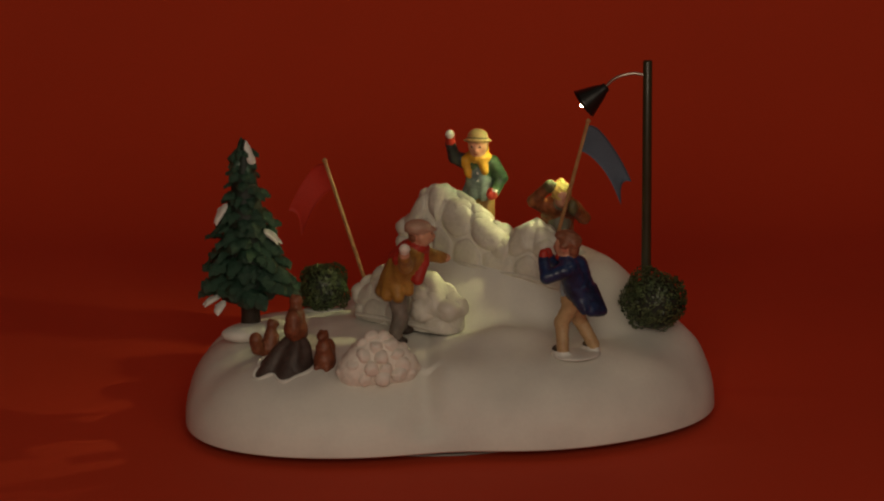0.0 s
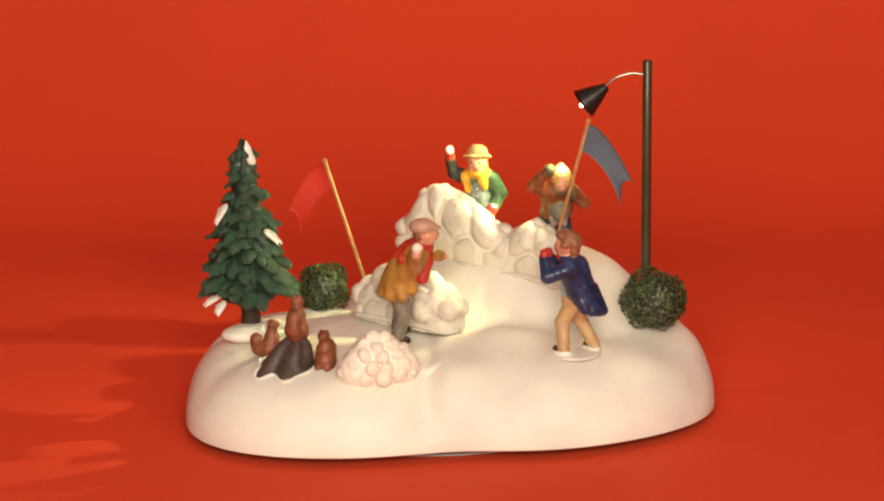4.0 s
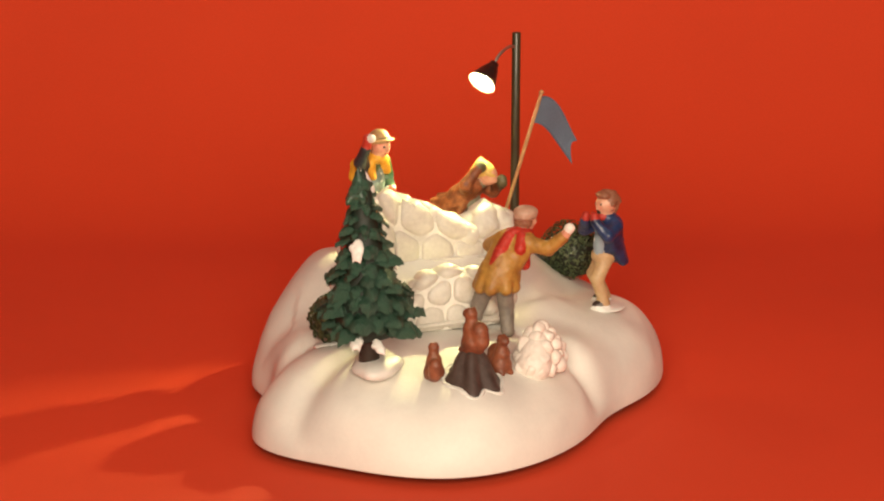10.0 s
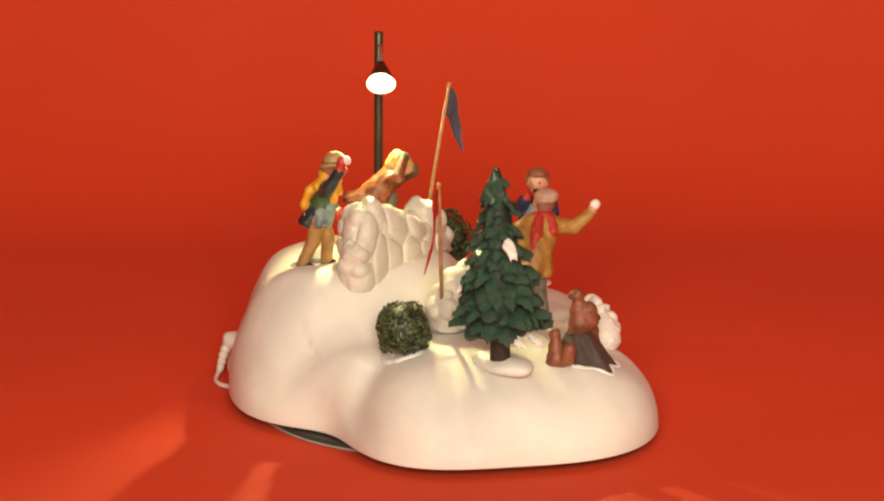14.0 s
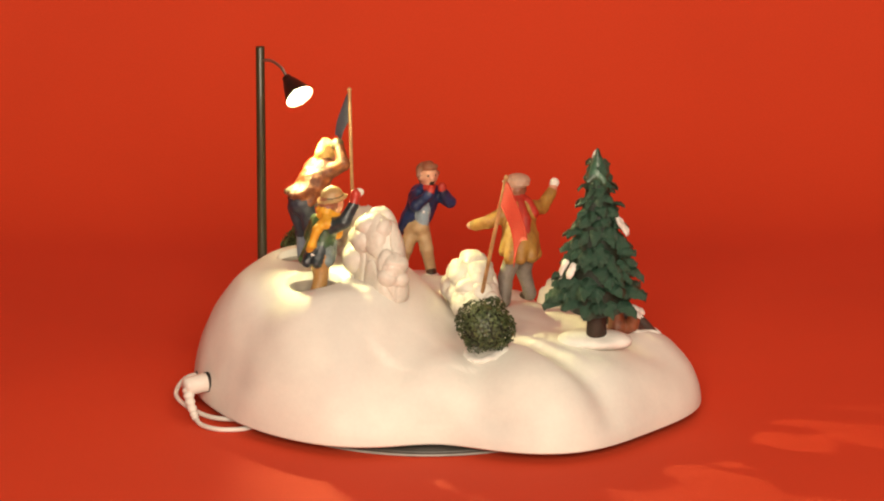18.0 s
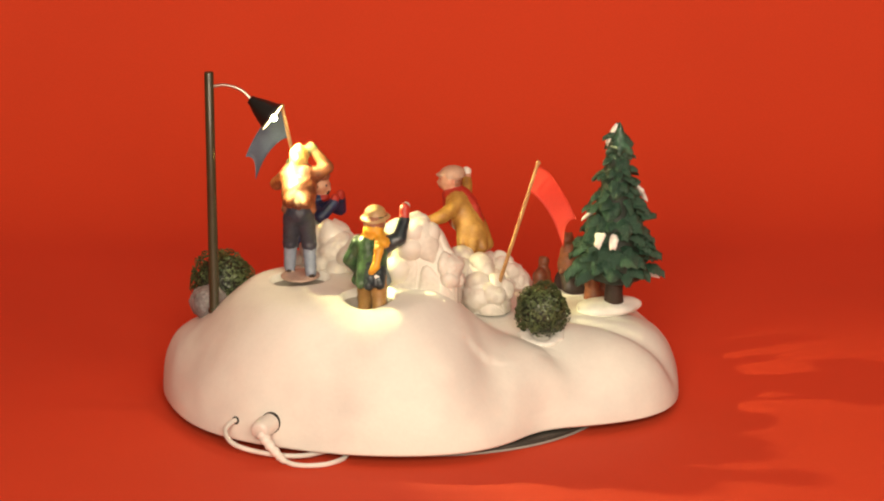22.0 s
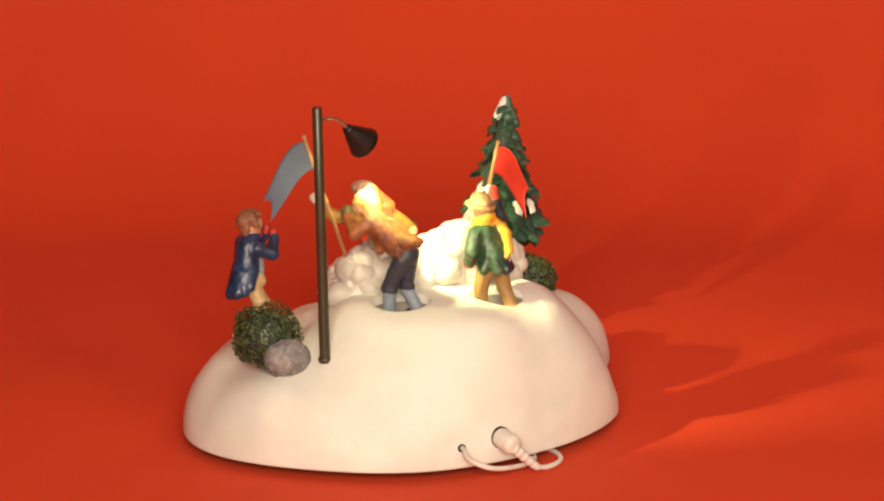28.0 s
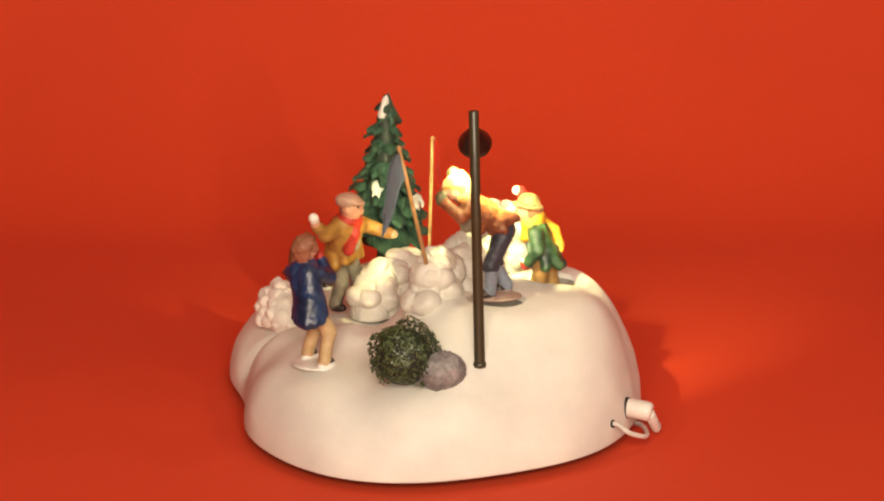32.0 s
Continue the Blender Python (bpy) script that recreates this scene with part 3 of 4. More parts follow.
ledge(fort, w, L * 0.42, L + 2, 0.02, FORTSNOW)
ledge(fort, w, L * 0.2, L, 0.98, FORTSNOW)
low = ride(snow_wall("snow_fort_wall", [(-30, -3, 46, 62, 8.5), (-24, -8, 46, 69.5, 10), (-12, -17, 46, 72.5, 10.5), (0, -26, 46, 69.5, 10), (7, -32, 46, 62, 8.5)],
                     "low white snow wall of rounded blocks before the fort", "snow fort", "snow fort walls", 13.0, FORTSNOW, GROOVE, 5, 1.7, 0.6, 2.4, taper=0.25))
w = WALLS[-1]
L = w.length
lumps(low, w, [(0, L, 0.9, 7.2, 1.0), (1, L - 1, 0.74, 6.8, 1.6), (2, L - 2, 0.5, 6.4, 4.0), (L * 0.66, L + 1, 0.12, 6.8, 1.0), (L * 0.66, L + 1, 0.27, 6.4, 1.6), (L * 0.7, L, 0.42, 6.0, 2.6), (-6, -1, 0.3, 6.4, 2.0), (-6, -1, 0.7, 6.6, 2.0),
               (L + 1, L + 6, 0.3, 6.6, 2.0), (L + 1, L + 6, 0.7, 6.6, 2.0)], BLOCKS, 7)
ledge(low, w, -3, L + 3, 0.02, FORTSNOW)


def snowball_pile():
    """Rings of snowballs round a packed heart, heaped to a ridge."""
    rng = np.random.RandomState(12)
    ob = thing("snowball_pile", mm(-26, -75.2, 37), "heap of pinkish white snowballs pressed together on the snow", "snowball pile", "")
    along, across = np.array((0.964, 0.264, 0)), np.array((-0.264, 0.964, 0))
    balls = block_meshes(PINKSNOW, 5, 60)
    heart = [limb(along * -h + (0, 0, z), along * h + (0, 0, z), r, r, PINKSNOW) for h, z, r in ((11, 3, 8.5), (8, 8, 7.5), (4, 12.5, 5.5), (1, 15.5, 4))]
    part("packed_snow", sculpt("packed_snow", heart, [PINKSNOW], 1.0, 2.2, rough=0.4, seed=9), ob)
    for k, (z, a, b) in enumerate(((1.5, 16.6, 8.8), (6.2, 14.8, 8.6), (10.6, 11.6, 6.8), (14.6, 7.0, 4.2), (17.6, 2.6, 0.8))):
        n = max(2, int(math.pi * (1.5 * (a + b) - math.sqrt(a * b)) * 1.05 / 7.0))
        for i in range(n):
            u = 2 * math.pi * (i + 0.5 * (k % 2) + rng.uniform(-0.15, 0.15)) / n
            p = along * (a * math.cos(u)) + across * (b * math.sin(u)) + (0, 0, z + rng.uniform(-0.9, 0.9))
            r = rng.uniform(3.7, 4.7)
            part("snowball", balls[rng.randint(5)], ob, at=mm(*p, *rng.uniform(0, 360, 3)) @ Matrix.Diagonal((r, r, r * 0.93, 1)))
    return ob


ride(snowball_pile())


# ---- fir tree ----
def bough_mesh(seed):
    """One drooping toothed bough, pointing along +x."""
    rng = np.random.RandomState(seed)
    verts, faces = [], []
    nu, nv = 10, 6
    tooth = [1 + 0.055 * (-1) ** i + 0.05 * rng.randn() for i in range(nu + 1)]
    rough = 0.05 * rng.randn(nu + 1, nv + 1)
    for side in (1, -1):
        for i in range(nu + 1):
            s = i / nu
            w = 0.48 * math.sin(math.pi * min(1, 0.22 + 0.78 * s)) ** 0.75 * tooth[i]
            for j in range(nv + 1):
                t = 2 * j / nv - 1
                z = -0.42 * s * s + 0.22 * s + 0.14 * (1 - t * t) + side * 0.12 * (1 - s * 0.4) * (1 - t * t) + rough[i, j] * (abs(t) < 1) - 0.06 * abs(t) * ((i + seed) % 2)
                verts.append((s + 0.06 * abs(t) * ((i + seed) % 2), w * t * (1 - 0.1 * s), z))
    m = (nu + 1) * (nv + 1)
    for i in range(nu):
        for j in range(nv):
            a = i * (nv + 1) + j
            faces.append((a, a + nv + 1, a + nv + 2, a + 1))
            faces.append((m + a, m + a + 1, m + a + nv + 2, m + a + nv + 1))
    return shaped("bough", [(x * 1000, y * 1000, z * 1000) for x, y, z in verts], faces, [NEEDLE])


def fir_tree():
    x0, y0 = -88.5, -20.0
    g = 46.0
    ob = thing("fir_tree", mm(x0, y0, g), "dark green moulded fir tree with snow on its boughs", "fir tree")
    part("trunk", tube("trunk", [(0, 0, -3), (0.3, 0, 6), (-0.5, 0.8, 16), (-1.5, 1.6, 60), (-2.0, 2.4, 88)], [5.2, 4.6, 4.4, 2.0, 0.8], BARK, 14), ob)
    # Plain core whose dark colour paints in the shade between the boughs.
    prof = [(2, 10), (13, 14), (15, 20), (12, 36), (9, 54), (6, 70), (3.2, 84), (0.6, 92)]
    part("inner_shadow_core", lathe("inner_shadow_core", prof, NEEDLESHADOW, 20), ob, at=mm(-1, 1, 0))
    rng = np.random.RandomState(8)
    meshes = [bough_mesh(i) for i in range(7)]
    z, layer = 15.5, 0
    while z < 80:
        f = (z - 14.5) / 77.5
        R = 21.2 * (1 - f) ** 0.95 + 3.0
        n = max(6, int(12 * (1 - f) + 5))
        for k in range(n):
            a = 360 * (k + 0.5 * (layer % 2) + rng.uniform(-0.25, 0.25)) / n
            L = max(6.5, R * 0.54) * rng.uniform(0.75, 1.3)
            base_r = max(0.2, R * rng.uniform(0.84, 1.12) - L)
            c, s = math.cos(radians(a)), math.sin(radians(a))
            W = max(6.0, L * rng.uniform(0.75, 1.1))
            part("bough", meshes[rng.randint(7)], ob,
                 at=mm(-2.2 * f + base_r * c, 2.4 * f + base_r * s, z + 5 + rng.uniform(-2.6, 2.6), rng.uniform(-32, 32), rng.uniform(-14, 30) + 22 * f, a)
                 @ Matrix.Diagonal((L * MM, W * MM, L * MM, 1)))
        z += 5.8 - 1.3 * f
        layer += 1
    tip = [limb((-2.3, 2.7, 92.5), (-2.2, 2.6, 80.5), 0.6, 5.2, NEEDLE)] + [limb((-2.2, 2.6, 86), (-2.2 + 6 * math.cos(a), 2.6 + 6 * math.sin(a), 77.5), 2.0, 1.5, NEEDLE) for a in np.arange(0.3, 6.2, 1.25)]
    part("bough", sculpt("tip", tip, [NEEDLE], 0.8, 1.0, rough=0.4), ob)
    cap = [ball((0.7, 0.6, 86.2), (2.2, 2.1, 6.2), WHITE, -36, -22), ball((2.2, -0.5, 82.4), (2.2, 2.5, 3.4), WHITE, -36, -22)]
    part("snow_patch", sculpt("snow_patch", cap, [WHITE], 0.6, 1.0, rough=0.25), ob, "white snow patch")
    # snow lying on a few boughs: azimuth, height, distance, size, tilt
    for k, (a, h, r, L, tilt) in enumerate(((205, 57, 11.5, 5.5, 55), (-22, 46, 14.5, 5.5, 40), (56, 36.5, 16.5, 4.0, 62), (82, 36.5, 16.5, 4.0, 62), (205, 15, 16.5, 5.0, 25),
                                            (-125, 13.5, 19.5, 4.4, 35))):
        rr = np.random.RandomState(40 + k)
        pr = [ball((0, 0, 0), (L, L * 0.55, 1.3), WHITE)] + [ball((rr.uniform(-0.7, 0.7) * L, rr.uniform(-0.5, 0.5) * L, rr.uniform(-0.3, 0.3)), (L * rr.uniform(0.3, 0.5), L * rr.uniform(0.25, 0.4), 1.1), WHITE) for _ in range(3)]
        pr += [limb((L * 0.6, q * L, 0), (L * rr.uniform(1.05, 1.25), q * L * 1.3, -0.5), 0.9, 0.4, WHITE) for q in (-0.25, 0.25)]
        c, s = math.cos(radians(a)), math.sin(radians(a))
        part("snow_patch", sculpt("snow_patch", pr, [WHITE], 0.6, 0.8, rough=0.3, seed=k), ob, "white snow patch", mm(-2 + r * c, 2 + r * s, h, 0, tilt, a))
    part("snow_mound", sculpt("snow_mound", [ball((4, -2, -2.0), (15, 11, 4.2), WHITE), ball((-4, -8, -2.0), (10, 7, 3.8), WHITE), ball((10, 6, -2), (8, 6, 3.6), WHITE)], [WHITE], 1.0, 3.0), ob, "white snow heap round the trunk")
    return ob


ride(fir_tree())


# ---- bushes ----
def bush(x, y, r, label, seed):
    g = float(ground(x, y))
    ob = thing("bush", mm(x, y, g - 1), label, "bush", "round bushes")
    rng = np.random.RandomState(seed)
    # A plain near-black ball fills the bush behind its leaves.
    core = sculpt("core", [ball((0, 0, r * 0.9), r * 0.78, BUSHCORE)], [BUSHCORE], 1.5)
    part("core", core, ob)
    verts, faces = [], []
    for _ in range(2600):
        d = unit(rng.randn(3))
        if d[2] < -0.75:
            continue
        c = np.array((0, 0, r * 0.93)) + d * r * (rng.uniform(0.82, 0.97) + 0.15 * math.sin(3.5 * d[0] + seed) * math.sin(4 * d[1] + 3 * d[2] + 1))
        u = unit(np.cross(d, rng.randn(3)))
        w = np.cross(d, u)
        L, W = rng.uniform(1.2, 2.3), rng.uniform(0.75, 1.35)
        u = unit(u + d * rng.uniform(-0.25, 0.35))
        i = len(verts)
        verts += [c - u * L * 0.5, c + w * W * 0.5 + d * 0.15, c + u * L * 0.6 + d * 0.3, c - w * W * 0.5 + d * 0.15, c - d * 0.45]
        faces += [(i, i + 1, i + 2, i + 3), (i, i + 4, i + 1), (i + 1, i + 4, i + 2), (i + 2, i + 4, i + 3), (i + 3, i + 4, i)]
    part("foliage", shaped("foliage", verts, faces, [LEAF], smooth=False), ob)
    snow = []
    for a in np.arange(0, 6.2, 0.45):
        dx, dy = r * 0.6 * math.cos(a), r * 0.6 * math.sin(a)
        snow.append(ball((dx, dy, float(ground(x + dx, y + dy)) - g + 0.9), (r * 0.24 * rng.uniform(0.7, 1.2), r * 0.24, 1.3), WHITE))
    if r < 15:
        part("snow_ring", sculpt("snow_ring", snow, [WHITE], 0.9), ob, "thin white snow ring")
    return ob


ride(bush(-54.5, 21.1, 13.6, "round dark green bush with snow at its foot", 2))
ride(bush(107.2, -19.0, 16.6, "large round dark green bush beside a grey stone", 6))


def grey_stone():
    x, y = 110.5, -1.5
    g = float(ground(x, y))
    me = sculpt("stone", [ball((0, 0, 6.5), (9, 10.5, 8.8), STONE), ball((3, -3, 6), (8, 8, 8), STONE), ball((2, 5, 9), (5, 4, 5), STONE)], [STONE], 0.8, 1.0, rough=0.7)
    return thing("stone", mm(x, y, g - 2), "rough grey stone between bush and lamp post", "stone", me=me)


ride(grey_stone())


# ---- squirrels on a rock ----
def squirrel(x, y, z, turn, size, label, tail):
    """Upright; tail: how far it stands off the back, 0 to 1."""
    k = size / 20.0

    def b(c, r, tip=0):
        return ball(np.array(c) * k, np.array(r) * k * (1.25, 1.3, 1.06), FUR, 0, tip)

    def l(a, c, ra, rb):
        return limb(np.array(a) * k, np.array(c) * k, ra * k * 1.2, rb * k * 1.25, FUR)
    pr = [b((0, 0, 4.0), (4.2, 4.0, 4.4)), b((0.6, 0, 9.0), (2.9, 2.9, 4.4)), l((0, 0, 4), (1.2, 0, 14.5), 4.2, 1.9),
          b((1.8, 0, 16.2), (2.7, 2.2, 2.2)), b((4.0, 0, 15.7), (1.4, 1.1, 1.0)), b((0.8, 1.3, 18.2), (0.8, 0.7, 0.9)), b((0.8, -1.3, 18.2), (0.8, 0.7, 0.9)),
          l((2.0, 2.2, 10.5), (4.0, 1.0, 9.5), 1.1, 0.8), l((2.0, -2.2, 10.5), (4.0, -1.0, 9.5), 1.1, 0.8),
          l((1, 2.6, 1.6), (4.4, 2.6, 0.8), 1.9, 1.1), l((1, -2.6, 1.6), (4.4, -2.6, 0.8), 1.9, 1.1)]
    pr += [l((-3, 0, 1.6), (-4.2 - 3 * tail, 0, 5.0), 2.0, 2.6), l((-4.2 - 3 * tail, 0, 5.0), (-3.4 - 4.5 * tail, 0, 9.5), 2.8, 2.9), b((-3.0 - 5.0 * tail, 0, 11.5), (2.0, 1.7, 2.0))]
    return figure("squirrel", pr, mm(x, y, z, 0, 0, turn), label, "squirrels", 0.6, "squirrel", rough=0.12)


def squirrel_rock():
    x, y = -71.5, -66
    g = 38.5
    ob = thing("rock", mm(x, y, g - 1.5), "dark brown rock with a thin snow rim", "rock")
    A, H = 72, 17.0
    verts, faces = [], []
    for i in range(15):
        h = i / 14
        for k in range(A):
            a = 2 * math.pi * k / A
            foot = 13.0 + 1.5 * math.cos(5 * a + 0.6) + 1.0 * math.cos(3 * a + 2) - 2.0 * math.cos(a + 2.39)
            r = foot * (0.74 * (1 - h ** 2.6) ** 0.6 + 0.30 * (1 - h) ** 4.0) + 0.6 * math.sin(7 * a + 4 * h) * (1 - h)
            zz = h * H + max(-7.0, float(ground(x + r * math.cos(a), y + r * math.sin(a))) - g + 1.0) * (1 - h) ** 2
            verts.append((r * math.cos(a) + 7.0 * h, r * math.sin(a) + 5.0 * h, zz))
    for i in range(14):
        for k in range(A):
            p, q = i * A + k, i * A + (k + 1) % A
            faces.append((p, q, q + A, p + A))
    faces += [tuple(range(A - 1, -1, -1)), tuple(14 * A + k for k in range(A))]
    part("stone_body", shaped("stone_body", verts, faces, [ROCK]), ob)
    line = [np.array(verts[k % A]) * (1.03, 1.03, 1) for k in range(A + 1)]
    line = [np.array((p[0], p[1], float(ground(x + p[0], y + p[1])) - g + 1.6)) for p in line]
    part("snow_rim", tube("snow_rim", line, [0.75 + 0.3 * math.sin(k * 0.7) for k in range(A + 1)], WHITE, 8), ob, "thin white snow rim")
    return ob


ride(squirrel_rock())
ride(squirrel(-64.5, -62.0, 51.5, 80, 22, "brown squirrel sitting on top of the dark rock", 0.05))
ride(squirrel(-77.5, -48.5, 39.4, 36, 18.5, "brown squirrel with raised tail in the snow beside the rock", 1.15))
ride(squirrel(-51, -68.5, 38.6, -110, 20, "brown squirrel between the rock and the snowballs", 0.15))


# ---- plug and cord ----
def power_cord():
    ob = thing("power_cord", mm(70, 92, 12), "short white cord with a plug in the base", "power cord")
    part("plug", tube("plug", bend([(-3, -9, 4.5), (0, -2, 4.2), (2.5, 4, 3.6), (3.5, 7, 3.0)], 4), [4.7] * 10 + [4.5, 4.1, 3.2], PLASTIC, 18), ob)
    ribs = bend([(2.5, 5.5, 2.0), (-1.5, 8, -2.5), (-6.5, 10, -7.5), (-9, 11, -9.5)], 8)
    part("strain_relief", tube("strain_relief", ribs, [(3.0 - 0.055 * i) * (1.0 if i % 4 < 2 else 0.82) for i in range(len(ribs))], PLASTIC, 14), ob)
    loop = bend([(-8.4, 10.8, -9.2), (-14, 12.5, -10.5), (-22, 13, -10.6), (-30, 9.5, -10.6), (-36, 0, -10.4), (-35, -14, -9)], 8)
    part("cord", tube("cord", loop, 1.2, PLASTIC, 12), ob)
    second = bend([(14, -18, 1), (18, -11.5, 2.4), (21, -6, -1), (15, 2, -5), (-1, 5, -8), (-16, 4, -9), (-28, -6, -9.4)], 8)
    part("cord", tube("cord", second, 1.2, PLASTIC, 12), ob)
    # Solid dark collars stand in for shade in the plug gap and cord hole.
    part("socket_gap_shadow", tube("socket_gap_shadow", [(-1.6, -5.8, 4.4), (-0.65, -3.6, 4.3)], 5.0, HOLLOWSHADOW, 20), ob, "dark collar painted in as the shaded gap round the plug")
    part("cord_hole_shadow", tube("cord_hole_shadow", [(16.2, -14.6, 2.0), (17.3, -12.8, 2.4)], 1.9, HOLLOWSHADOW, 16), ob, "dark ring painted in as the shaded cord hole")
    return ob


ride(power_cord())


# ---- painted figures; each faces +x in its own space ----
def tufts(c, r, n, seed):
    """Small locks over the crown and the back of a head that faces +x."""
    rng = np.random.RandomState(seed)
    out = []
    while len(out) < n:
        d = unit(rng.randn(3))
        if d[2] > -0.35 and d[0] < 0.55 and (d[0] < 0.2 or d[2] > 0.55):
            out.append(ball(np.array(c) + d * np.array(r), (1.9, 1.3, 1.3), HAIR, rng.uniform(0, 180), rng.uniform(-40, 40)))
    return out


def slim(q, k):
    """Narrower across."""
    f = np.array((1, k, 1))
    if q[0] == "ball":
        return (q[0], q[1] * f, q[2] * f) + q[3:]
    return (q[0], q[1] * f, q[2] * f, (q[3][0] * (1 + k) / 2, q[3][1] * (1 + k) / 2)) + q[4:]


def shifted(q, f, k=1.0):
    """A prim with its places moved by f; k scales its radii."""
    if q[0] == "ball":
        return (q[0], f(q[1]), q[2] * k) + q[3:]
    return (q[0], f(q[1]), f(q[2]), (q[3][0] * k, q[3][1] * k)) + q[4:]


def lean_back(q):
    """The upper body a little further back over the feet, and taller."""
    return shifted(q, lambda c: c * (1, 1, 1.05) - max(0.0, c[2] - 20) * np.array((0.14, 0.22, 0)))


def stoop(q):
    """The upper body bent forward from the hips."""
    return shifted(q, lambda c: c + np.array((0.2 * max(0.0, c[2] - 26), 0, 0)))


def swivel(q, angle, x, y):
    """Turned about an upright axis."""
    c, s = math.cos(radians(angle)), math.sin(radians(angle))
    q = shifted(q, lambda v: np.array((x + c * (v[0] - x) - s * (v[1] - y), y + s * (v[0] - x) + c * (v[1] - y), v[2])))
    return q[:4] + (q[4] + angle, q[5]) if q[0] == "ball" else q


def throwing_boy():
    p = [limb((3, 3.0, 25), (4.5, 7, 13.5), 4.7, 3.8, GREYTROUSER), limb((4.5, 7, 13.5), (3.0, 10, 3), 3.7, 3.2, GREYTROUSER),
         limb((2, -5.0, 25), (3.5, -6.8, 13.5), 4.7, 3.8, GREYTROUSER), limb((3.5, -6.8, 13.5), (0.5, -8.2, 3), 3.7, 3.2, GREYTROUSER),
         ball((5.0, 10.2, 1.6), (4.6, 2.8, 2.2), SHOE), ball((2.5, -8.4, 1.6), (4.6, 2.8, 2.2), SHOE),
         # coat: waist, chest, flared hem with folds
         limb((3, -1.5, 28), (6, -2.5, 34), 8.2, 7.6, OCHRE), limb((7, 0.5, 34), (13, -0.5, 42.5), 6.6, 6.0, OCHRE), limb((7, -5.5, 34), (12, -9, 42.5), 6.6, 6.0, OCHRE),
         limb((-4.5, -1, 23.5), (2, -1.5, 30), 3.6, 6.5, OCHRE), limb((3, -10.5, 23), (3, -5, 30), 3.0, 6.2, OCHRE), limb((2.5, 7.5, 23), (3.5, 2.5, 30), 3.0, 6.2, OCHRE),
         limb((-2.5, -8, 23), (2, -4, 30), 3.0, 5.5, OCHRE), limb((-2.5, 5, 23), (2, 2, 30), 3.0, 5.5, OCHRE), limb((8.5, 6.0, 25), (8, 3, 33), 2.2, 4.5, OCHRE), limb((8.5, -9.5, 25), (8, -6, 33), 2.2, 4.5, OCHRE),
         ball((-0.6, -1.5, 33), (0.9, 6.5, 0.9), OCHRE), ball((10.6, -2.2, 36), (3.6, 4.8, 7.6), GREYSHIRT, tip=-24), ball((15.6, -1.6, 39), 0.6, SHOE), ball((14.2, -1.4, 35), 0.6, SHOE), ball((12.6, -1.4, 31), 0.6, SHOE),
         # scarf, round the neck and over the back
         ball((15.4, -5.4, 46.6), (6.2, 6.8, 2.7), REDWOOL, tip=18), limb((18.5, -5, 45.5), (17.5, -8.5, 39), 2.6, 2.5, REDWOOL), limb((17.5, -8.5, 39), (13.5, -11, 31.5), 2.5, 2.9, REDWOOL),
         limb((10, -2, 46), (4.2, -0.5, 40), 2.6, 3.0, REDWOOL), limb((4.2, -0.5, 40), (0.2, 0.8, 32.5), 2.9, 2.6, REDWOOL), limb((10, -8, 46), (5.4, -9.5, 41), 2.4, 2.6, REDWOOL),
         # head with ear, nose, hair and a flat cap
         ball((18.5, -6.2, 51.8), (5.4, 5.0, 5.6), SKIN), ball((23.8, -6.2, 51.2), (1.1, 1.0, 1.3), SKIN), ball((18.2, -1.2, 51.6), (1.3, 0.8, 1.6), SKIN), ball((18.2, -11.2, 51.6), (1.3, 0.8, 1.6), SKIN),
         ball((23.0, -4.2, 53.0), 0.55, SHOE), ball((23.0, -8.2, 53.0), 0.55, SHOE), ball((23.0, -6.2, 48.9), (0.7, 1.2, 0.4), REDWOOL),
         ball((17.2, -6.2, 56.0), (6.3, 5.9, 3.3), PINKCAP), ball((16.8, -6.2, 54.2), (6.2, 5.8, 1.3), PINKCAP), ball((22.6, -6.2, 55.2), (3.6, 4.3, 1.0), PINKCAP, tip=12), ball((14.6, -6.2, 51.4), (2.5, 4.6, 2.8), HAIR),
         limb((13, 3, 42.5), (19, 9, 38.5), 4.1, 3.4, OCHRE), limb((19, 9, 38.5), (25, 11, 36.5), 3.3, 3.0, OCHRE), ball((27.2, 11.4, 36.0), (2.6, 2.2, 2.0), SKIN),
         limb((11, -12, 42.5), (9.5, -22, 41), 4.1, 3.5, OCHRE), limb((9.5, -22, 41), (10, -28, 46.5), 3.4, 3.0, OCHRE), ball((10.2, -29.4, 48.6), (2.3, 2.2, 2.6), SKIN), ball((10.8, -30.4, 51.2), 2.6, PINKSNOW)]
    p = [lean_back(q) for q in p]
    return figure("figurine", p, mm(-18.8, -44.0, 45.2), "painted boy figurine in ochre coat throwing a snowball")


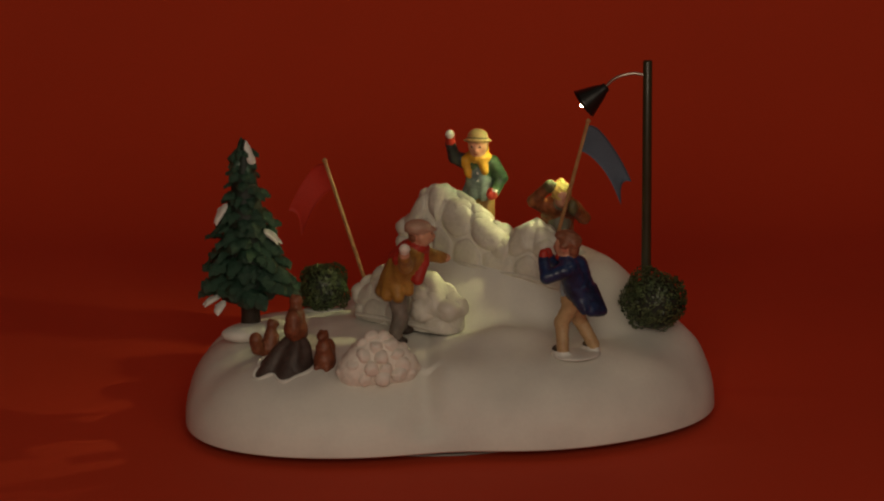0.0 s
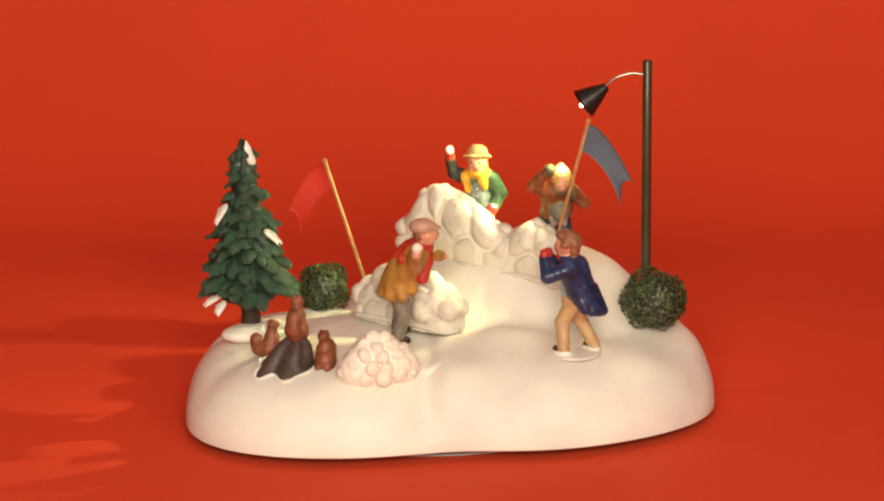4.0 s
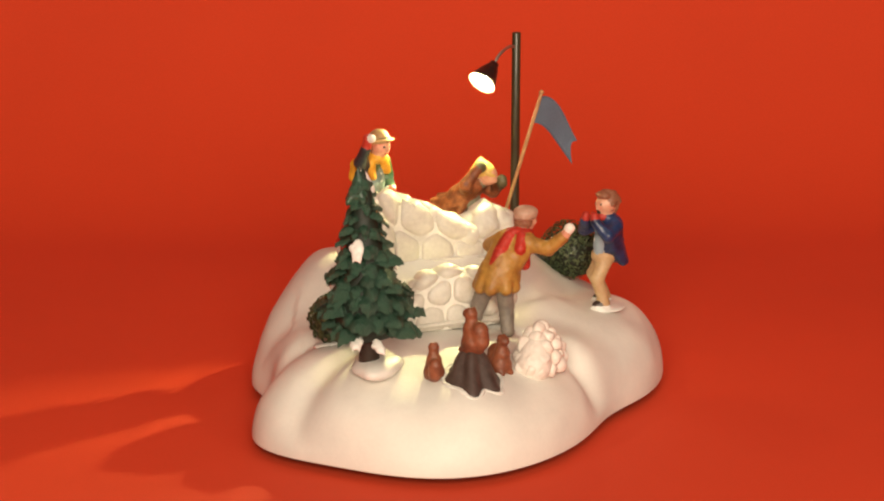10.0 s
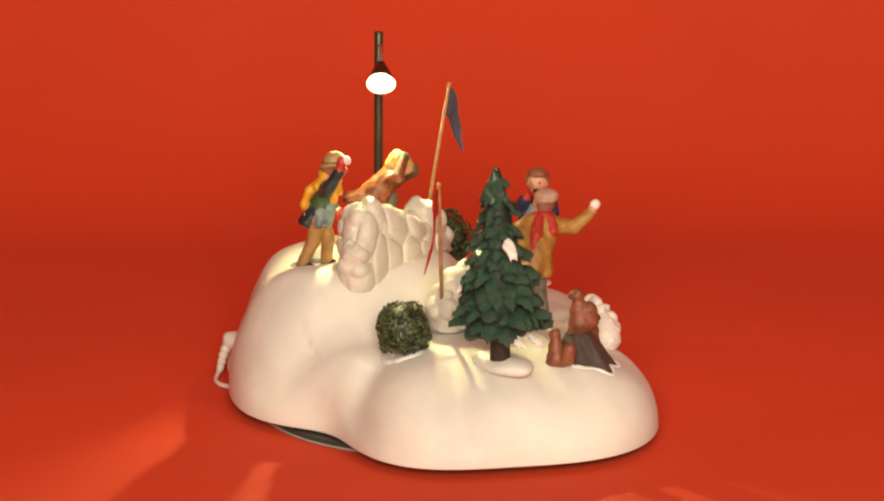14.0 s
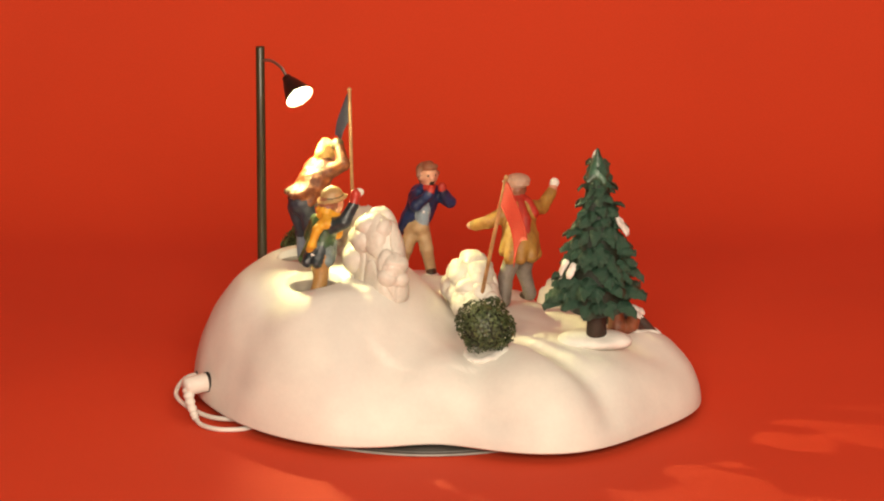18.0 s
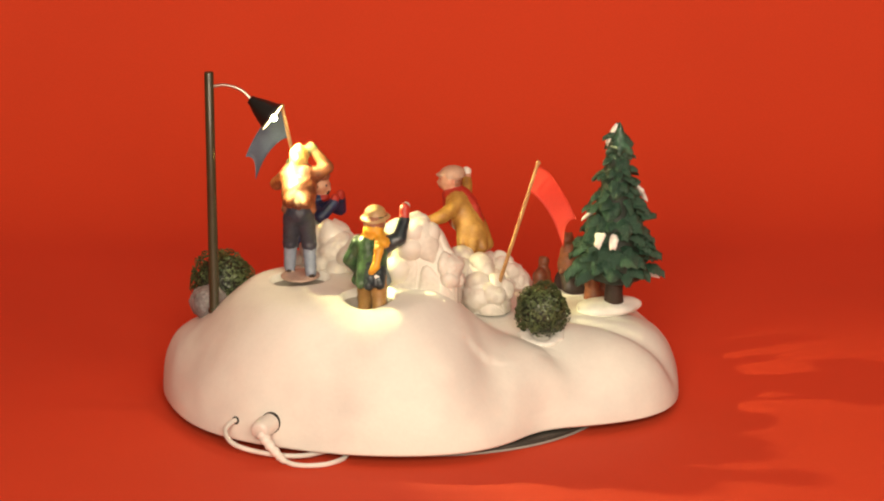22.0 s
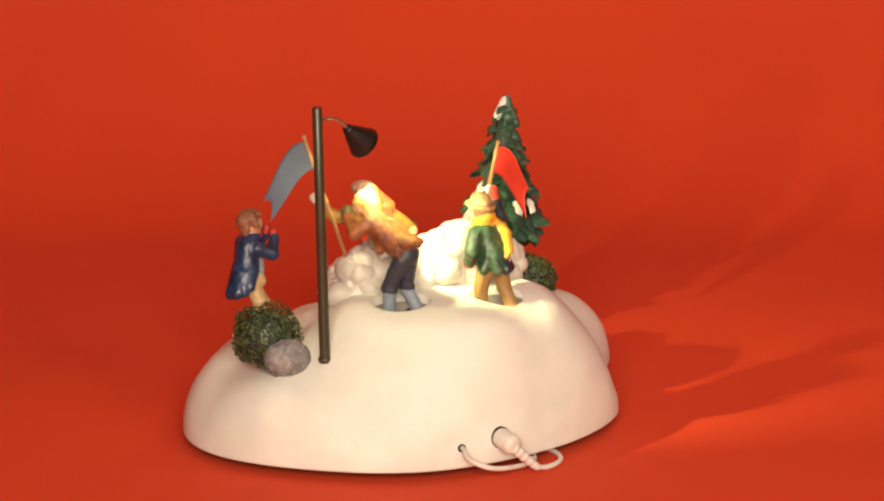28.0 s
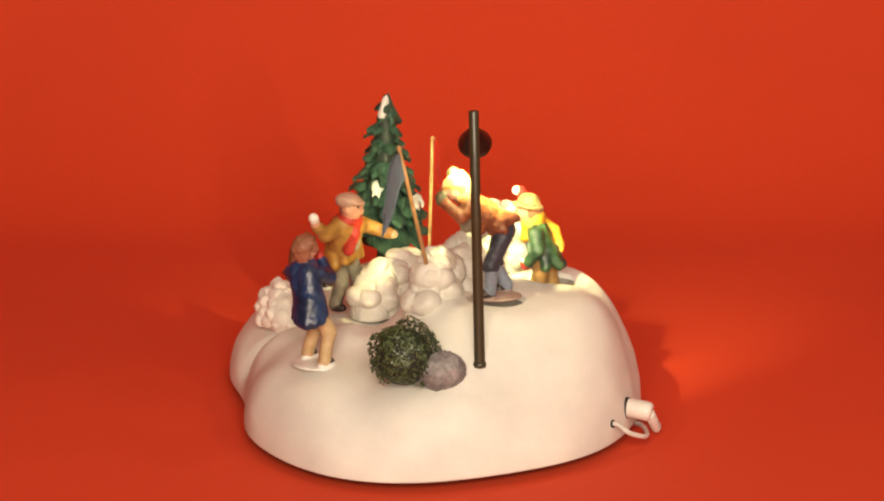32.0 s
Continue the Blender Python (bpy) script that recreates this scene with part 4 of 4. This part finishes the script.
def shouting_boy():
    p = [limb((-1, 2, 26), (5, 4, 15), 4.1, 3.5, BEIGE), limb((5, 4, 15), (2, 6.5, 3), 3.4, 2.8, BEIGE),
         limb((-1, -2, 26), (3, -6.5, 15), 4.1, 3.5, BEIGE), limb((3, -6.5, 15), (-4, -9, 3), 3.4, 2.8, BEIGE),
         ball((4, 6.5, 2.6), (4.4, 2.5, 1.8), SHOE), ball((-2, -9, 2.6), (4.4, 2.5, 1.8), SHOE),
         ball((3.5, 6.6, 0.9), (5.4, 3.2, 1.5), WHITE), ball((-2, -9, 0.9), (5.4, 3.2, 1.5), WHITE), ball((0, -1, -0.6), (11, 12.5, 1.4), WHITE),
         # coat with loose tails
         limb((-5, -2, 28), (-3, 0, 33), 5.6, 6.4, NAVY), limb((-3, 2.4, 32), (-2, 7.5, 43), 5.9, 5.2, NAVY), limb((-3, -1.2, 32), (-2, 1.2, 43), 5.9, 5.2, NAVY),
         limb((-11.5, -5.5, 21.5), (-6, -3, 30), 2.8, 5.0, NAVY), limb((-11.0, -2.5, 21.8), (-6, -1, 30), 2.8, 5.0, NAVY), limb((-10.2, 0.5, 22.2), (-5, 1, 31), 2.7, 5, NAVY), limb((-8.5, 3.6, 23.2), (-4, 3, 31), 2.5, 5, NAVY), limb((-9, -8, 22.0), (-4, -4, 30), 2.7, 4.6, NAVY), limb((-5.5, -9, 23), (-3, -4, 30), 2.5, 4.4, NAVY), limb((-2, -8.4, 25), (-2, -4, 31), 2.0, 4.2, NAVY),
         ball((-8.8, 0, 34), (0.9, 5.0, 0.8), NAVY), ball((2.8, 2.4, 34), (3.2, 3.8, 8.4), PALEBLUE, tip=-8), ball((5.6, 2.4, 31), 0.5, WHITE), ball((5.9, 2.6, 35), 0.5, WHITE), ball((2.6, 0.8, 26), (4.2, 5.0, 4.0), BEIGE)]
    head = [ball((0.5, 4.4, 47), (4.8, 5.2, 2.4), NAVY), ball((3.5, 4.6, 47.4), (3.2, 3.6, 2.0), REDWOOL),
            ball((1.6, 5.2, 53.0), (5.0, 4.7, 5.5), SKIN), ball((6.6, 5.2, 52.4), (1.0, 0.9, 1.3), SKIN), ball((1.4, 10.0, 52.6), (1.3, 0.8, 1.6), SKIN), ball((1.4, 0.4, 52.6), (1.3, 0.8, 1.6), SKIN),
            ball((5.9, 7.1, 54.0), 0.55, SHOE), ball((5.9, 3.3, 54.0), 0.55, SHOE), ball((5.9, 5.2, 50.2), (0.9, 1.1, 1.0), SHOE),
            ball((-0.6, 5.3, 55.8), (5.3, 5.1, 4.3), HAIR), ball((3.2, 5.4, 58.2), (3.4, 4.4, 1.8), HAIR), ball((-3.0, 5.2, 52.0), (2.2, 4.4, 4.0), HAIR),
            limb((0, 11.5, 42.5), (7.5, 14.5, 39.5), 3.7, 3.2, NAVY), limb((7.5, 14.5, 39.5), (11.0, 9.2, 46.0), 3.1, 2.6, NAVY), ball((11.2, 8.4, 48.6), (2.3, 2.4, 2.9), REDWOOL),
            limb((0, -2.0, 42.5), (7, -4.5, 39.5), 3.7, 3.2, NAVY), limb((7, -4.5, 39.5), (11.2, 1.0, 45.5), 3.1, 2.6, NAVY), ball((11.4, 2.0, 48.0), (2.2, 2.2, 2.7), REDWOOL), ball((11.0, 0.4, 45.6), (1.6, 2.4, 1.6), WHITE)]
    head += tufts((0.4, 5.3, 54.6), (5.2, 5.0, 4.9), 26, 4)
    p += [swivel(q, 20, 0, 4.8) for q in head]
    return figure("figurine", p, mm(66.8, -59, 42, 0, 0, 138), "painted boy figurine in navy coat calling through cupped mittens")


def waving_boy():
    p = [limb((1, 3.6, 26), (5.0, 4.4, 14), 4.2, 3.4, BROWNTROUSER), limb((5.0, 4.4, 14), (5.0, 5.0, 3), 3.3, 2.9, BROWNTROUSER),
         limb((-0.5, -3.6, 26), (-1.5, -4.4, 14), 4.2, 3.4, BROWNTROUSER), limb((-1.5, -4.4, 14), (-6.0, -5.2, 3), 3.3, 2.9, BROWNTROUSER),
         ball((6.6, 5.2, 1.5), (4.4, 2.6, 2.1), SHOE), ball((-4.2, -5.4, 1.5), (4.4, 2.6, 2.1), SHOE),
         # coat: chest, belt, flared hem in folds
         limb((-0.8, 1.2, 30), (-0.4, 2.6, 40.5), 5.6, 5.0, GREENCOAT), limb((-0.8, -1.2, 30), (-0.4, -2.8, 40.5), 5.6, 5.0, GREENCOAT), ball((-0.8, 0, 31), (6.3, 7.0, 1.2), GREENCOAT),
         limb((-6.5, 3.5, 23.5), (-2, 1.8, 30), 2.6, 4.8, GREENCOAT), limb((-7.5, -1, 23), (-2.5, -0.6, 30), 2.6, 4.6, DARKCOAT), limb((-5, -5.5, 23.5), (-1.6, -2.4, 30), 2.6, 4.6, DARKCOAT), limb((-0.5, 7, 24), (-0.4, 3, 30), 2.6, 4.4, GREENCOAT), limb((1, -7, 24), (0, -3, 30), 2.6, 4.4, COATGREY),
         limb((5.0, 2.6, 24), (2.6, 1.6, 32), 2.6, 4.6, COATGREY), limb((5.0, -2.6, 24), (2.6, -1.6, 32), 2.6, 4.6, COATGREY),
         # The white bar across the back is the belt's highlight, put in as paint.
         ball((3.8, 0, 34.5), (3.0, 4.4, 6.4), COATGREY, tip=-6), ball((-6.6, 0, 27.2), (0.7, 5.2, 0.7), WHITE), ball((6.8, 0.2, 37), 0.55, WHITE), ball((6.9, 0.2, 33), 0.55, WHITE),
         # scarf with one end down the back
         ball((1.0, 0, 44.6), (5.8, 6.5, 2.9), YELLOW), limb((3.5, 2, 44.5), (6.5, 4.0, 38), 2.4, 2.0, YELLOW), limb((-3.6, -4.2, 44.5), (-8.0, -5.0, 39.5), 2.2, 2.2, YELLOW), limb((-8.0, -5.0, 39.5), (-8.6, -4.0, 32), 2.2, 1.9, YELLOW), limb((-8.6, -4.0, 32), (-8.4, -2.0, 29.5), 1.9, 1.2, YELLOW),
         limb((3.5, -6.0, 42.5), (-4.5, -6.6, 42.5), 2.2, 2.2, YELLOW), limb((3, -6.2, 43), (5.5, -5.0, 36), 2.2, 1.8, YELLOW), ball((-2.0, 0, 47.6), (4.2, 5.0, 3.0), YELLOW),
         ball((2.0, 0, 50.6), (5.1, 4.7, 5.3), SKIN), ball((7.0, 0, 50.0), (1.0, 0.9, 1.2), SKIN), ball((6.2, 1.9, 51.6), 0.5, SHOE), ball((6.2, -1.9, 51.6), 0.5, SHOE), ball((6.3, 0, 47.8), (0.7, 1.2, 0.5), REDWOOL), ball((-1.0, 0, 50.6), (4.8, 5.1, 5.0), HAIR),
         # brimmed hat pushed back, with a dark band
         ball((0.6, 0, 53.4), (7.8, 7.4, 1.1), TANHAT, tip=-14), ball((-0.4, 0, 55.4), (5.3, 5.1, 3.9), TANHAT, tip=-14), ball((0.2, 0, 54.4), (5.55, 5.35, 0.9), MITTEN, tip=-14),
         limb((0, -6.6, 41), (1.5, -12.0, 44), 3.9, 3.4, DARKCOAT), limb((1.5, -12.0, 44), (4, -13.2, 52), 3.2, 2.6, DARKCOAT), limb((4, -13.2, 52), (4.2, -13.2, 54.5), 2.4, 2.3, REDBALL), ball((3.8, -13.2, 57.0), (2.3, 2.6, 3.2), REDBALL), ball((6.2, -13.0, 58.2), 2.2, WHITE),
         limb((0, 7.0, 41), (1, 11.2, 33), 3.9, 3.3, GREENCOAT), limb((1, 11.2, 33), (7, 8.6, 27.5), 3.2, 2.7, GREENCOAT), ball((9, 7.2, 26.2), (2.8, 2.8, 3.0), REDBALL), ball((8.0, 7.8, 28.2), (2.4, 2.6, 1.0), WHITE),
         ball((0, 0, -0.8), (9.8, 8.8, 1.2), WHITE)]
    p = [stoop(q) for q in p]
    return figure("figurine", p, mm(25.0, 55.5, 60, 0, 5, -100), "painted boy figurine in green coat, yellow scarf and tan hat, waving")


def ducking_boy():
    p = [ball((-3.4, 0, 30.5), (6.0, 7.6, 5.6), DENIM), limb((-2.7, 4, 28), (3.5, 5.5, 15), 4.8, 4.0, DENIM), limb((-2.7, -4, 28), (0.0, -5.5, 15), 4.8, 4.0, DENIM), ball((3.2, 5.6, 14), (4.4, 4.3, 2.0), DENIM), ball((-0.4, -5.6, 14), (4.4, 4.3, 2.0), DENIM),
         limb((3.2, 5.6, 12), (3.5, 6.2, 3), 3.5, 3.1, PALEBOOT), limb((-0.6, -5.6, 12), (-6, -6.4, 3), 3.5, 3.1, PALEBOOT),
         ball((5.5, 6.4, 1.6), (4.6, 2.8, 2.1), SHOE), ball((-4, -6.6, 1.6), (4.6, 2.8, 2.1), SHOE),
         ball((0, 0, -1.0), (12.4, 11.6, 1.5), BROWNDISC),
         # jacket bent over, short flared tail, folds across the back
         limb((1.5, 0, 35), (5, 0, 38.5), 7.2, 7.8, RUSTCOAT), limb((5, 3, 38.5), (13, 3.4, 46), 6.6, 5.8, RUSTCOAT), limb((5, -3, 38.5), (13, -3.4, 46), 6.6, 5.8, RUSTCOAT),
         limb((-1, 3, 36), (-9.0, 4.6, 37.5), 5.6, 1.8, RUSTCOAT), limb((-1, -3, 36), (-9.0, -4.6, 36.5), 5.6, 1.8, RUSTCOAT), limb((-1, 0, 36), (-10.0, 0, 36.0), 5.2, 1.8, RUSTCOAT), limb((0, 5, 34), (-3.0, 8.0, 32.5), 4.2, 2.0, RUSTCOAT), limb((0, -5, 34), (-3.0, -8.0, 32), 4.2, 2.0, RUSTCOAT),
         limb((0.2, 5.0, 41.4), (3.2, -4.0, 44.6), 1.0, 0.9, RUSTCOAT), limb((5.4, 4.6, 46.2), (3.8, -2.0, 45.0), 0.9, 0.8, RUSTCOAT), limb((4, 8, 36), (-2, 8.4, 33), 1.4, 1.1, RUSTCOAT), limb((4, -8, 36), (-2, -8.4, 33), 1.4, 1.1, RUSTCOAT),
         # open front with a sweater and a pale shirt end
         ball((10.0, 0, 38.5), (5.2, 6.8, 9.6), OLIVESHIRT, tip=-38), ball((7.0, 0, 31.0), (4.4, 5.8, 3.4), GREYSHIRT), ball((8.6, 3.4, 28.6), (2.0, 2.0, 2.2), GREYSHIRT), ball((8.2, -3.0, 28.4), (2.0, 2.0, 2.4), GREYSHIRT),
         limb((12.5, 6.2, 44), (7.5, 7.2, 32), 2.2, 1.8, RUSTCOAT), limb((12.5, -6.2, 44), (7.5, -7.2, 32), 2.2, 1.8, RUSTCOAT),
         ball((15.4, 0, 48.4), (4.8, 5.6, 2.6), OLIVESHIRT, tip=35),
         ball((20.5, 0, 51.5), (4.9, 4.7, 5.1), SKIN), ball((24.8, 0, 49.2), (1.0, 0.9, 1.2), SKIN), ball((24.2, 1.8, 51.0), 0.5, SHOE), ball((24.2, -1.8, 51.0), 0.5, SHOE),
         ball((18.4, 0, 54.6), (6.2, 5.8, 4.4), PALEHAT, tip=25), ball((14.8, 0, 52.4), (4.2, 5.2, 4.2), PALEHAT), ball((20.6, 0, 54.2), (5.4, 5.8, 1.4), PALEHAT, tip=30), ball((16.6, 0, 59.0), (2.2, 2.0, 1.6), PALEHAT),
         limb((12.5, 8, 45), (18, 13.5, 40.5), 4.1, 3.4, RUSTCOAT), limb((18, 13.5, 40.5), (24.5, 7.0, 46.0), 3.3, 2.8, RUSTCOAT), ball((26.2, 5.4, 48.0), (3.0, 3.2, 3.8), MITTEN), ball((24.4, 7.0, 45.8), (1.8, 3.0, 2.6), OLIVESHIRT, 30),
         limb((12, -8, 45), (14.5, -16, 49.0), 4.1, 3.5, RUSTCOAT), limb((14.5, -16, 49.0), (18.0, -9.5, 55.5), 3.4, 2.9, RUSTCOAT), ball((19.0, -7.0, 57.4), (3.2, 3.8, 3.2), MITTEN)]
    p = [slim(q, 0.83) for q in p]
    return figure("figurine", p, mm(61.8, 26.5, 61.2, 0, 0, -85), "painted boy figurine in rust jacket and yellow hat, ducking")


thrower = ride(throwing_boy())
ride(shouting_boy())
waver = ride(waving_boy())
ducker = ride(ducking_boy())


# ---- what moves ----
def spin(t):
    """The turntable's angle, in degrees."""
    if t < 3.8:
        return 0.0
    if t < 4.4:
        return 9.769 * (t - 3.8) ** 2 / 1.2
    return 9.769 * (t - 4.1) + 0.44


def pop(t):
    return math.cos(2 * math.pi * (t - 7.42) / 4.862)


def twist(t):
    """The thrower's turn about his own axis, in degrees."""
    u = (t - 1.02) % 4.04
    return -40.0 + 106.0 * float(smooth(u, 0.12, 1.66) - smooth(u, 2.58, 3.33))


def motions():
    slow = [0.0, 3.7] + [3.8 + 0.1 * i for i in range(7)] + [4.9 + 0.5 * i for i in range(54)] + [32.0]
    quick = [0.2 * i for i in range(161)]
    for ob, at in turned:
        own = at if at is not None else ob.matrix_basis.copy()
        rows = []
        for t in (quick if ob in (thrower, waver, ducker) else slow):
            m = own
            if ob is ducker:
                m = mm(0, 0, 11.0 * pop(t)) @ own
            if ob is waver:
                m = mm(0, 0, -9.3 * pop(t - 0.17) + 1.4) @ own
            if ob is thrower:
                m = own @ pose(0, 0, 0, 0, 0, twist(t))
            rows.append((t, pose(0, 0, 0, 0, 0, spin(t)) @ m))
        walk(ob, rows)


motions()
